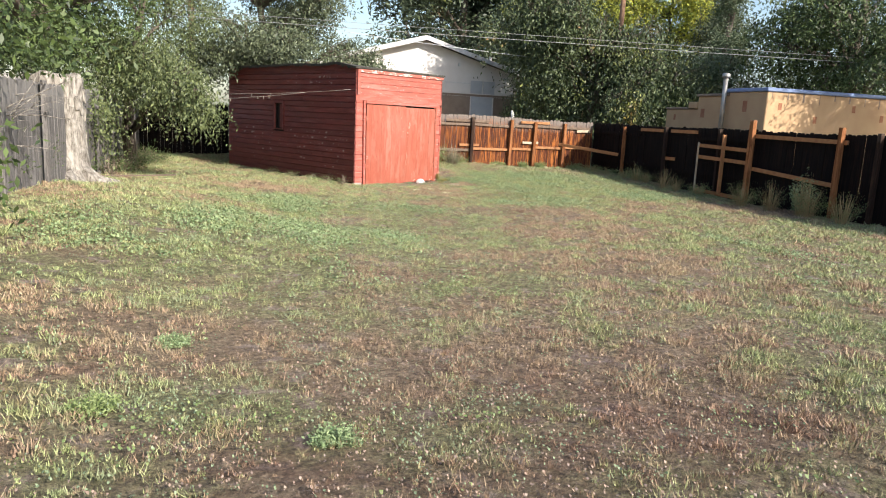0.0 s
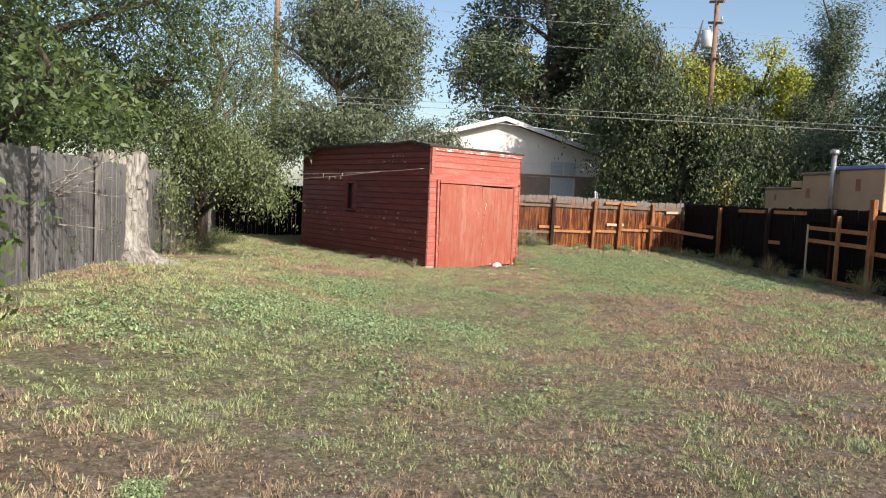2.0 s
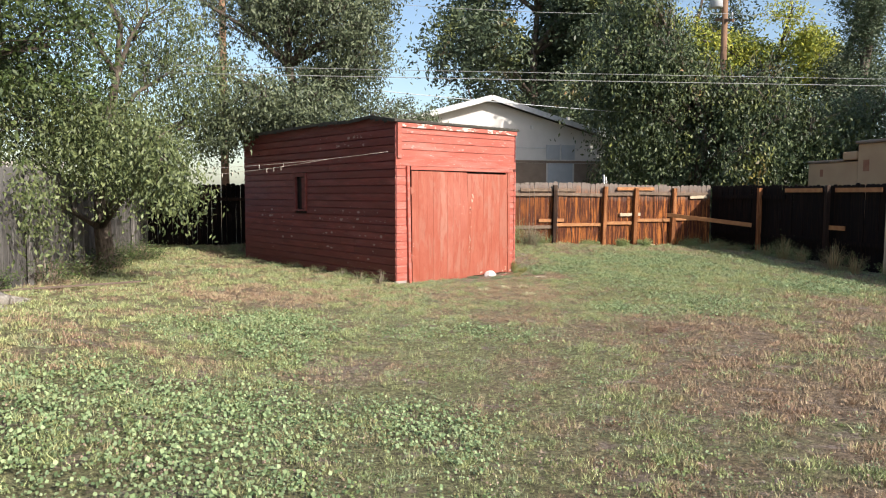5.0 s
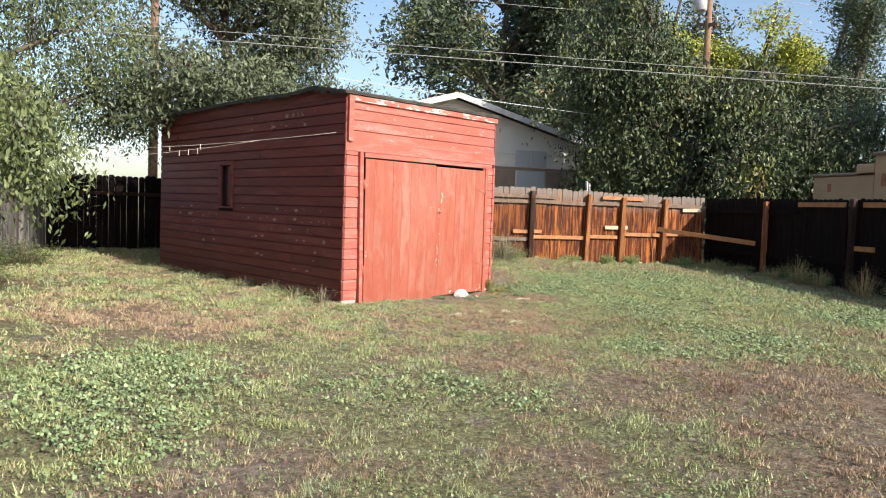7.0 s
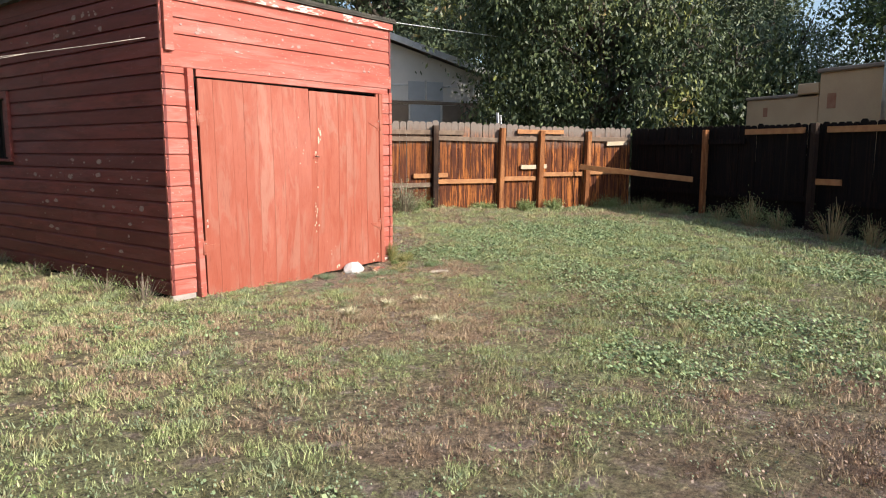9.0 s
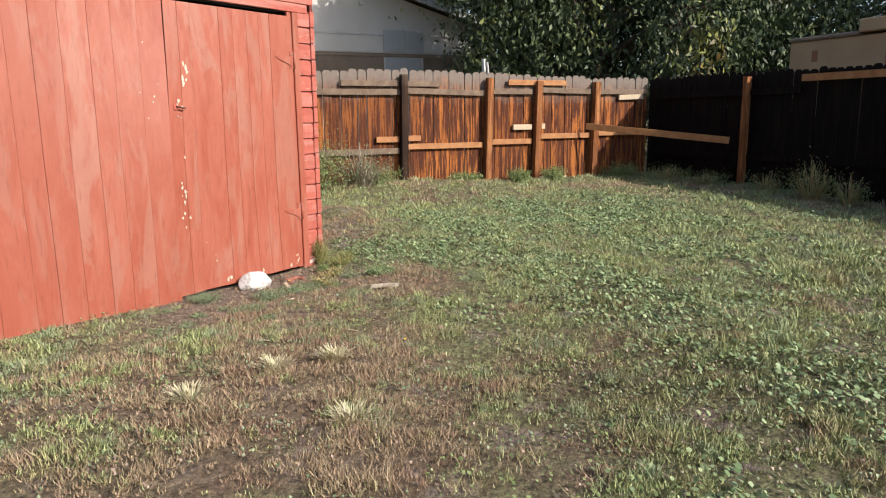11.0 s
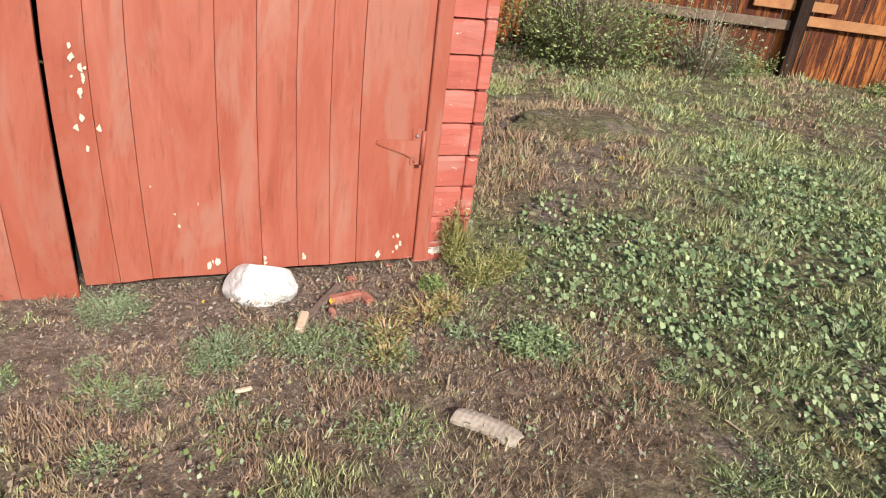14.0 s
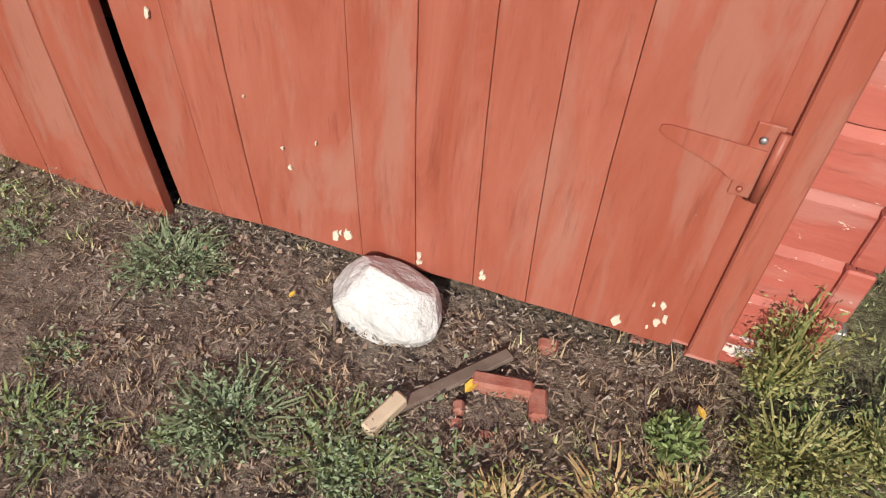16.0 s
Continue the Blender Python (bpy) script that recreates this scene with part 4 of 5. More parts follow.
# ---- utility poles and wires ----
P1, P2 = Vector((21.4, 5.6, 0)), Vector((3.8, 16.6, 0))
for P, zt, label in ((P1, 12.2, "tall wooden utility pole with a transformer and crossarms"), (P2, 13.0, "tall wooden utility pole behind the trees")):
    pole = empty("utility_pole", (P.x, P.y, 0), label, "utility pole", "utility poles")
    tube("shaft", [(0, 0, 0), (0, 0, 6), (0.02, 0, zt)], [0.17, 0.14, 0.11], POLE_WOOD, pole, 12)
    d = Vector((0.847, -0.531, 0))
    c = Vector((0.53, 0.85, 0))
    for z_ in ((9.2, 10.9, 11.9) if P is P1 else (11.6, 12.6)):
        beam("crossarm", c * -0.7 + Vector((0, 0, z_ - 0.25)), c * 0.7 + Vector((0, 0, z_ + 0.1)), 0.1, 0.12, POLE_WOOD, pole)
        tube("insulator", [c * -0.6 + Vector((0, 0, z_ - 0.1)), c * -0.6 + Vector((0, 0, z_ + 0.1))], [0.05, 0.03], TRANSF, pole)
    if P is P1:
        tr = new("transformer")
        tr.parent = pole
        tr.location = (-0.35, 0.2, 10.0)
        tube("tank", [(0, 0, -0.4), (0, 0, -0.36), (0, 0, 0.36), (0, 0, 0.42)], [0.2, 0.26, 0.26, 0.2], TRANSF, tr, 16)
        tube("bushing", [(0.08, 0, 0.42), (0.08, 0, 0.6)], [0.04, 0.025], TRANSF, tr)
        tube("bracket", [(0.2, -0.05, 0.1), (0.35, -0.2, 0.1)], [0.04, 0.04], IRON, tr)


def wire(name, a, b, sag, r, material, label, n=24):
    a, b = Vector(a), Vector(b)
    pts = [a.lerp(b, i / n) - Vector((0, 0, sag * 4 * (i / n) * (1 - i / n))) for i in range(n + 1)]
    ob = tube(name, pts, [r] * (n + 1), material, None, 5)
    return tagged(ob, label, "wire", "overhead wires" if r > 0.004 else "")


along = (P1 - P2).normalized()
for z_, off_, r_ in ((10.9, 0.6, 0.009), (9.5, -0.4, 0.009)):
    o = Vector((0.53, 0.85, 0)) * off_
    wire("power_line", P2 + o + Vector((0, 0, z_)), P1 + o + Vector((0, 0, z_ - 0.2)), 0.35, r_, WIRE, "grey overhead cable between two poles")
    wire("power_line", P1 + o + Vector((0, 0, z_ - 0.2)), P1 + along * 30 + o + Vector((0, 0, z_ - 0.2)), 0.35, r_, WIRE, "grey overhead cable running on from the pole")
for dz, r_ in ((0.0, 0.008), (0.17, 0.006)):
    wire("power_line", (-9.2, 10.2, 4.3 + dz), (26.0, -11.8, 4.65 + dz), 0.05, r_, WIRE, "grey overhead cable crossing high above the shed", 40)
wire("service_drop", (1.5, 10.9, 5.35), (17.8, 3.9, 4.6), 0.12, 0.012, TRANSF, "pale twisted service cable sagging towards the trees")
LH = (-0.03, 0.2, 2.44)
KNOT = tuple(Vector(LH).lerp(Vector((-4.3, 9.0, 2.36)), 0.13) - Vector((0, 0, 0.1)))
wire("clothesline", LH, (-4.3, 9.0, 2.36), 0.22, 0.0035, CORD, "thin clothesline with wooden pegs tied to the shed")
wire("clothesline", KNOT, (-4.4, 9.1, 2.16), 0.25, 0.0035, CORD, "thin clothesline with wooden pegs tied to the shed")
for i, (a_, b_, f_) in enumerate([(LH, (-4.3, 9.0, 2.36), q) for q in (0.24, 0.3, 0.42)] + [(KNOT, (-4.4, 9.1, 2.16), q) for q in (0.13, 0.15, 0.17, 0.27, 0.3)]):
    p = Vector(a_).lerp(Vector(b_), f_) - Vector((0, 0, (0.22 if i < 3 else 0.25) * 4 * f_ * (1 - f_)))
    peg = empty("clothes_peg", tuple(p), "pale wooden clothes peg on the line", "clothes peg", "pegs on the clothesline", turn=60)
    for s in (-1, 1):
        beam("prong", (s * 0.008, 0, 0.01), (s * 0.003, 0, -0.075), 0.012, 0.008, PEG, peg, up=(0, 1, 0), bevel=0.001)

# ---- trees ----
def leaves(name, centres, spread, size, material, parent, rng, hang=0.5, per=1):
    """Small leaves scattered about the points, one kite-shaped polygon each."""
    n = len(centres) * per
    c = np.repeat(centres, per, axis=0) + rng.normal(0, 1, (n, 3)) * spread
    a = rng.uniform(0, 2 * np.pi, n)
    tilt = rng.normal(-hang, 0.5, n)
    along_ = np.stack([np.cos(a) * np.cos(tilt), np.sin(a) * np.cos(tilt), np.sin(tilt)], -1)
    r = rng.normal(0, 1, (n, 3))
    side = np.cross(along_, r)
    side /= np.linalg.norm(side, axis=1, keepdims=True) + 1e-9
    s = size * rng.uniform(0.6, 1.35, (n, 1))
    v = np.stack([c, c + along_ * s * 0.45 + side * s * 0.2, c + along_ * s, c + along_ * s * 0.45 - side * s * 0.2], 1)
    return strips(name, v.reshape(-1, 3), 4, material, parent)


def tree(place, height, lobes, material, leaf_size, clumps, per, label, seed, trunk_r=0.25, hang=0.5, twig_spread=0.16, droop=0.5, category="tree", trunk=True, bark_=BARK, group="garden trees"):
    """lobes: (x, y, z, rx, ry, rz, weight), about the foot of the tree."""
    rng = np.random.default_rng(seed)
    t = empty("tree", place, label, category, group)
    base = -0.2
    verts, faces = [], []
    R = random.Random(seed)
    if trunk:
        pts = [Vector((R.uniform(-.08, .08) * i, R.uniform(-.08, .08) * i, base + (height * 0.8 - base) * i / 6)) for i in range(7)]
        tube_data(pts, [trunk_r * (1.25 - i * 0.19) + 0.01 for i in range(7)], 9, verts, faces, 0.5)
    total = sum(l[6] for l in lobes)
    cents = []
    for lx, ly, lz, rx, ry, rz, wgt in lobes:
        m = max(3, int(clumps * wgt / total))
        d = rng.normal(0, 1, (m, 3))
        d /= np.linalg.norm(d, axis=1, keepdims=True)
        rad = rng.uniform(0.2, 1.0, (m, 1)) ** 0.45
        rad *= 1 + 0.14 * np.sin(d[:, :1] * 7 + lx) * np.cos(d[:, 1:2] * 6 + lz)
        p = d * rad * np.array([rx, ry, rz]) + np.array([lx, ly, lz])
        cents.append(p)
        if trunk:
            h0 = min(max(lz - rz * 0.7, height * 0.12), height * 0.7)
            k = min(6, max(0, int(h0 / (height * 0.8) * 6)))
            a = pts[k]
            b = Vector((lx, ly, lz))
            tube_data([a, a.lerp(b, 0.4) + Vector((0, 0, 0.2)), b, b + Vector((R.uniform(-.5, .5) * rx, R.uniform(-.5, .5) * ry, 0.6 * rz))], [trunk_r * 0.45, trunk_r * 0.3, trunk_r * 0.16, 0.015], 6, verts, faces, 0.3)
            for j in range(12):
                q = Vector(p[R.randrange(m)])
                s = a.lerp(b, R.uniform(0.4, 1.0))
                mid = s.lerp(q, 0.5) + Vector((0, 0, 0.25))
                tube_data([s, mid, q], [0.02, 0.012, 0.004], 3, verts, faces)
    if verts:
        raw("trunk", verts, faces, bark_, t, smooth=True)
    cents = np.concatenate(cents)
    # each clump is a drooping spray of leaves along a twig
    m = len(cents)
    ang = rng.uniform(0, 2 * np.pi, m)
    out = np.stack([np.cos(ang), np.sin(ang), np.full(m, -droop)], -1)
    steps = rng.uniform(0, 1, (m, per, 1))
    size_ = rng.uniform(0.3, 0.75, (m, 1, 1)) * (twig_spread / 0.16)
    pts_ = cents[:, None, :] + out[:, None, :] * steps * size_ + np.array([0, 0, -0.18]) * steps ** 2 * size_ * 2 * droop
    leaves("crown", pts_.reshape(-1, 3), twig_spread * 0.35, leaf_size, material, t, rng, hang)
    return t


def lobes_in(seed, n, centre, radii, size, taper=0.0):
    R = random.Random(seed)
    out = []
    while len(out) < n:
        p = [R.uniform(-1, 1) for _ in range(3)]
        if sum(v * v for v in p) > 1:
            continue
        k = 1 - taper * (p[2] * 0.5 + 0.5)
        s = size * R.uniform(0.7, 1.3)
        out.append((centre[0] + p[0] * radii[0] * k, centre[1] + p[1] * radii[1] * k, centre[2] + p[2] * radii[2], s, s, s * R.uniform(0.7, 1.0), s * s))
    return out


# dead trunk by the fence
tx, ty = -7.05, 0.15
stump = empty("tree_stump", (tx, ty, g(tx, ty)), "thick pale dead trunk with peeling bark and spreading roots", "tree stump")
verts, faces = [], []
ring = 26
levels = [(-0.15, 0.95), (0.0, 0.78), (0.1, 0.66), (0.28, 0.57), (0.6, 0.52), (1.0, 0.5), (1.4, 0.49), (1.8, 0.5), (2.02, 0.5), (2.06, 0.46)]
for i, (zz, rr) in enumerate(levels):
    for k in range(ring):
        a = 2 * math.pi * k / ring
        flare = max(0, 0.35 - zz) * 1.1 * max(0, math.sin(a * 3 + 0.6)) ** 2
        rib = 0.05 * math.sin(a * 9 + zz) + 0.035 * noise.noise(Vector((math.cos(a) * 3, math.sin(a) * 3, zz * 2)))
        r = rr * (1 + rib) + flare
        verts.append((math.cos(a) * r, math.sin(a) * r * 0.9, zz + (0.05 * math.sin(a * 5) if i > 7 else 0)))
for i in range(len(levels) - 1):
    for k in range(ring):
        a, b = i * ring + k, i * ring + (k + 1) % ring
        faces.append((a, b, b + ring, a + ring))
faces.append(tuple((len(levels) - 1) * ring + k for k in range(ring)))
raw("bole", verts, faces, BARK_PALE, stump, smooth=True)
SR = random.Random(11)
for k in range(6):
    a = -2.3 + k * 0.75
    c, s = math.cos(a), math.sin(a)
    tube("root", [(c * 0.4, s * 0.4, 0.25), (c * 0.75, s * 0.75, 0.05), (c * 1.15, s * 1.15 + 0.1, -0.02), (c * 1.6, s * 1.6 + 0.2, -0.1)], [0.16, 0.1, 0.06, 0.03], BARK_PALE, stump, 7, 0.4)
for k in range(46):
    a, zz = SR.uniform(-3.1, 0.6), SR.uniform(0.3, 1.75)
    r = 0.51
    plate = slab("bark_plate", (-0.05, -0.012, -0.12), (0.05, 0.02, 0.12), BARK_PALE, stump, bevel=0.008)
    plate.matrix_basis = pose(math.cos(a) * r, math.sin(a) * r * 0.9, zz, SR.uniform(-4, 4), SR.uniform(-12, 12), math.degrees(a) + 90)

ELM = ((-8.5, 2.5), )
tree((-9.3, 3.2, 0.2), 9, [(0, 0, 4.4, 2.6, 2.4, 1.7, 5), (1.6, -1.4, 3.4, 1.6, 1.4, 0.9, 2.2), (-2.0, -3.4, 4.0, 2.4, 2.2, 1.5, 4), (1.5, -0.2, 6.4, 2.8, 2.6, 1.9, 5), (2.6, 1.6, 3.8, 1.8, 1.8, 1.3, 3), (-2.2, -1.2, 6.3, 2.6, 2.6, 1.8, 4),
                          (0.3, -3.4, 5.9, 2.2, 2.0, 1.6, 3), (-1.0, -6.2, 5.2, 2.2, 2.2, 1.6, 3), (3.7, -0.3, 5.6, 1.5, 1.5, 1.5, 2.6), (3.2, -0.6, 7.6, 1.7, 1.7, 1.5, 2.6), (4.4, 0.2, 4.0, 1.3, 1.3, 1.0, 2), (5.0, 0.6, 6.4, 1.4, 1.4, 1.4, 2), (5.4, 1.0, 8.2, 1.4, 1.4, 1.0, 1.4),
                          (2.2, -2.7, 2.75, 0.9, 0.9, 0.35, 0.9), (0.9, -5.0, 2.75, 1.0, 1.3, 0.45, 1.2), (-0.2, -7.2, 3.0, 1.2, 1.5, 0.6, 1.4), (-0.4, -1.6, 8.4, 2.6, 2.4, 1.4, 3), (1.2, -2.4, 2.6, 1.0, 1.0, 0.5, 0.8), (-1.0, -4.6, 2.9, 1.6, 1.8, 0.7, 1.8), (-1.0, -10.0, 5.4, 1.7, 1.9, 0.7, 1.6), (-1.6, -12.6, 5.6, 1.7, 1.9, 0.7, 1.6), (0.4, -7.6, 5.6, 1.3, 1.5, 0.6, 1.1), (0.1, -9.0, 2.55, 0.7, 0.9, 0.35, 0.6), (-0.9, -10.4, 1.25, 0.45, 0.6, 0.5, 0.4)], LEAF_ELM, 0.1, 7000, 14, "large green elm with dense overhanging branches above the grey fence", 21, 0.3, 0.5)
tree((-3.6, 5.2, 0.1), 7.5, [(-1.6, -1.2, 2.9, 1.7, 1.5, 1.0, 3), (-0.3, -1.6, 2.7, 1.1, 1.3, 0.8, 2.4), (-0.2, -3.3, 2.3, 0.75, 0.9, 0.5, 1.2), (-0.1, -4.1, 1.95, 0.4, 0.5, 0.4, 0.6), (2.0, 1.3, 4.5, 1.3, 1.3, 1.0, 1.6), (2.7, 2.3, 3.5, 1.0, 1.1, 0.8, 1.4), (1.2, 0.8, 5.6, 1.3, 1.4, 1.0, 1.3), (-2.6, 0.6, 4.3, 1.8, 1.6, 1.2, 2.6), (-0.6, 1.0, 3.9, 1.9, 1.7, 1.1, 2.6),
                             (-1.2, -0.6, 5.6, 1.7, 1.6, 1.2, 1.6), (-2.4, -2.6, 1.6, 1.1, 1.1, 0.8, 1.5), (0.5, 0.3, 3.0, 0.9, 1.2, 0.7, 1.2)], LEAF_SUNLIT, 0.085, 5000, 14,
     "feathery elm with sunlit branches hanging low beside the shed", 22, 0.14, 0.9, droop=0.9)
tree((2.6, 8.6, 0.1), 10, lobes_in(5, 32, (0.3, 0, 6.4), (2.6, 1.8, 4.0), 1.2, 0.15) + [(-2.5, -3.0, 3.95, 1.0, 1.1, 0.5, 1.2), (-1.1, -2.9, 4.0, 1.1, 1.1, 0.5, 1.2), (-2.9, -2.2, 3.2, 0.8, 0.9, 0.5, 0.9), (-2.6, 0.2, 5.0, 1.1, 1.1, 1.0, 0.8), (-3.0, 0.4, 7.0, 1.0, 1.1, 1.0, 0.6), (3.3, -0.6, 4.2, 1.2, 1.2, 0.6, 1.0), (-1.2, -1.8, 3.5, 1.2, 1.3, 0.55, 1.3), (2.2, -2.2, 3.6, 1.3, 1.3, 0.5, 1.2), (-2.6, -1.6, 3.4, 1.2, 1.3, 0.7, 1.2), (3.4, -1.4, 3.6, 1.0, 0.8, 0.5, 0.7)],
     LEAF_GREY, 0.11, 7900, 13, "silvery green elm rising behind the shed roof", 23, 0.2, 0.7)
tree((20.5, 15.5, 0), 17, lobes_in(6, 26, (0, 0, 10), (5.2, 5, 6.5), 2.0, 0.25), LEAF_DARK, 0.26, 6800, 11, "tall dark tree behind the white house", 24, 0.34, 0.4, twig_spread=0.35)
tree((16.0, 3.2, 0), 6.5, lobes_in(7, 22, (0.6, -1.0, 3.6), (4.0, 3.7, 1.9), 1.15, 0.3) + lobes_in(8, 20, (-1.0, 1.7, 6.9), (2.4, 2.8, 2.6), 1.1, 0.45) + lobes_in(48, 9, (0.8, -0.6, 5.6), (2.0, 2.0, 1.2), 0.9, 0.3) + [(2.5, 3.9, 2.2, 1.1, 1.2, 1.3, 2), (2.9, 2.4, 2.2, 1.2, 1.3, 1.4, 2), (-1.2, 2.4, 2.9, 1.1, 1.1, 1.1, 3), (-0.9, 2.0, 4.6, 1.1, 1.1, 0.9, 2.4), (0.4, 3.2, 3.6, 1.2, 1.3, 1.2, 3)], LEAF_MIX, 0.15, 9000, 12,
     "dense dark tree with drooping sprays and rust and yellow patches", 25, 0.22, 0.9, twig_spread=0.28, droop=1.2)
tree((26.3, 5.3, 0), 12, lobes_in(9, 15, (0, 0, 8.0), (1.6, 1.8, 3.4), 0.9, 0.2) + [(-1.6, 2.0, 8.6, 1.2, 1.2, 1.3, 1.4), (-2.6, 4.0, 9.4, 1.3, 1.3, 1.5, 1.6), (-3.2, 5.4, 7.6, 1.2, 1.2, 1.3, 1.2)], LEAF_YEL, 0.17, 2600, 12, "autumn tree with bright yellow leaves beside the utility pole", 26, 0.25, 0.5, twig_spread=0.3)
tree((21.6, 0.2, 0), 14, lobes_in(10, 14, (0, 0, 6.6), (0.7, 0.7, 6.0), 0.55, 0.55), LEAF_POP, 0.12, 1800, 12, "slender upright poplar with sparse top", 27, 0.16, 0.3, twig_spread=0.25, droop=-0.6)
tree((25.5, 2.0, 0), 14, lobes_in(12, 9, (0, 0, 5.6), (1.7, 1.7, 2.6), 1.0, 0.3), LEAF_GREY, 0.16, 1300, 12, "pale grey-green tree farther off", 28, 0.25, 0.5, twig_spread=0.3)
tree((19.5, -6.0, 0), 11, lobes_in(13, 18, (0, 0, 6.0), (3.6, 3.2, 2.8), 1.4, 0.2), LEAF_ELM, 0.16, 2900, 12, "broad green tree behind the tan building", 29, 0.35, 0.6, twig_spread=0.3)
tree((19.0, -0.8, 0), 6, lobes_in(14, 9, (0, 0, 3.6), (2.2, 1.8, 1.5), 1.0, 0.2), LEAF_POP, 0.12, 1700, 12, "bushy green tree behind the low parapet", 30, 0.16, 0.6, twig_spread=0.25)
tree((13.5, -11.5, 0), 9, lobes_in(15, 10, (0, 0, 5.8), (2.4, 2.4, 1.9), 1.3, 0.2), LEAF_ELM, 0.12, 1800, 12, "dark green tree beyond the fence", 31, 0.25, 0.6, twig_spread=0.25)
tree((27.5, 10.5, 0), 16, lobes_in(16, 10, (0, 0, 9), (3.2, 3.2, 4.0), 1.6, 0.3), LEAF_DARK, 0.2, 1500, 12, "dark distant tree beyond the alley", 32, 0.3, 0.5, twig_spread=0.35)
tree((-7.5, 9.5, 0.1), 10, lobes_in(17, 14, (0, 0, 5.2), (3.0, 3.0, 3.4), 1.4, 0.2), LEAF_ELM, 0.13, 1400, 14, "shady green tree behind the fence", 33, 0.25, 0.6, twig_spread=0.25)
tree((27.0, 28.0, 0), 12, lobes_in(18, 12, (0, 0, 5.5), (7, 7, 3.2), 2.2, 0.3), LEAF_DARK, 0.3, 1500, 12, "low dark distant trees on the skyline", 34, 0.3, 0.5, twig_spread=0.4)

bare = empty("bare_branch", (-9.2, -3.6, 1.3), "pale leafless branches reaching over the lawn from the fence", "branch")
BR = random.Random(17)
for k in range(9):
    a, e = BR.uniform(-0.6, 1.1), BR.uniform(-0.1, 0.75)
    l_ = BR.uniform(0.9, 1.7)
    pts_ = [Vector((0, 0, BR.uniform(-0.4, 0.5)))]
    for q in range(5):
        pts_.append(pts_[-1] + Vector((math.cos(a) * math.cos(e), math.sin(a) * math.cos(e), math.sin(e))) * l_ / 5)
        a, e = a + BR.uniform(-0.3, 0.3), e + BR.uniform(-0.25, 0.15)
    tube("limb", pts_, [0.014, 0.011, 0.009, 0.007, 0.005, 0.002], BARK_PALE, bare, 5)
    for q in range(1, 5):
        d_ = Vector((math.cos(a + BR.uniform(-1.2, 1.2)), math.sin(a + BR.uniform(-1.2, 1.2)), BR.uniform(-0.2, 0.7)))
        tube("twig", [pts_[q], pts_[q] + d_ * 0.18, pts_[q] + d_ * 0.38 + Vector((0, 0, -0.03))], [0.005, 0.004, 0.0015], BARK_PALE, bare, 4)

# neighbouring roof seen through the branches
nb = empty("neighbour_garage", (-5.5, 17.5, 0), "pale neighbouring outbuilding glimpsed through the trees", "building")
slab("wall", (-3, 0, 0), (3.5, 4, 2.5), HOUSE_TRIM, nb)
slab("roof", (-3.3, -0.3, 2.5), (3.8, 4.3, 2.75), GALV, nb)


# ---- lawn growth ----
YARD = [(-11.9, -9.4), (-0.9, 11.2), (3.1, 9.2), (3.1, 5.3), (11.98, 0.58), (2.8, -16.6), (-8, -20), (-16, -17)]


def inside(x, y):
    ok = np.zeros(x.shape, bool)
    for i in range(len(YARD)):
        (x0, y0), (x1, y1) = YARD[i - 1], YARD[i]
        cross = ((y0 > y) != (y1 > y)) & (x < (x1 - x0) * (y - y0) / (y1 - y0 + 1e-9) + x0)
        ok ^= cross
    return ok & ~((x > -0.03) & (x < 3.13) & (y > -0.02) & (y < 6.5))


def walk_distance(x, y):
    p = np.array([(-11.5, -14.5), (-8.5, -11.2), (-5.8, -8.2), (-3.6, -6.0), (-0.6, -3.8), (0.9, -3.0), (1.9, -2.2), (2.6, -1.2)])
    best = np.full(x.shape, 1e9)
    for a, b in zip(p[:-1], p[1:]):
        t = np.clip(((x - a[0]) * (b[0] - a[0]) + (y - a[1]) * (b[1] - a[1])) / ((b - a) ** 2).sum(), 0, 1)
        best = np.minimum(best, np.hypot(x - a[0] - t * (b[0] - a[0]), y - a[1] - t * (b[1] - a[1])))
    return best


def soft_field(x, y, seed):
    """A cheap smooth random field between about -1 and 1."""
    r = np.random.default_rng(seed)
    s = 0
    for k in range(10):
        f = r.uniform(0.8, 5.0)
        a = r.uniform(0, 6.28)
        s = s + np.sin((x * np.cos(a) + y * np.sin(a)) * f + r.uniform(0, 6.28)) / 3.2
    return s


def spots(x, y, table):
    s = np.zeros(x.shape)
    for cx, cy, r0, r1 in table:
        d = np.hypot(x - cx, y - cy)
        s = np.maximum(s, np.clip((r1 - d) / (r1 - r0), 0, 1))
    return s


LR = np.random.default_rng(8)


def scatter(n, keep):
    x, y = LR.uniform(-15, 12, n), LR.uniform(-17, 11, n)
    ahead = (x + 11.6) * 0.72 + (y + 14.7) * 0.70
    k = inside(x, y) & (LR.uniform(0, 1, n) < keep(x, y) * np.where(ahead > 0.6, 1.0, 0.25))
    return x[k], y[k]


def near_density(x, y):
    d = walk_distance(x, y)
    return np.clip(1.3 / (0.6 + 0.32 * d), 0.15, 1.0)


def grass_keep(x, y):
    bare = np.clip((soft_field(x, y, 31) - 0.35) * 1.3, 0, 0.6) + 0.85 * np.clip(1 - np.hypot((x - 2.0) / 1.6, (y + 0.1) / 0.8), 0, 1)
    return near_density(x, y) * (1 - np.clip(bare, 0, 0.93)) * np.clip(0.8 + 0.75 * soft_field(x * 4.5, y * 4.5, 77), 0.38, 1.3)


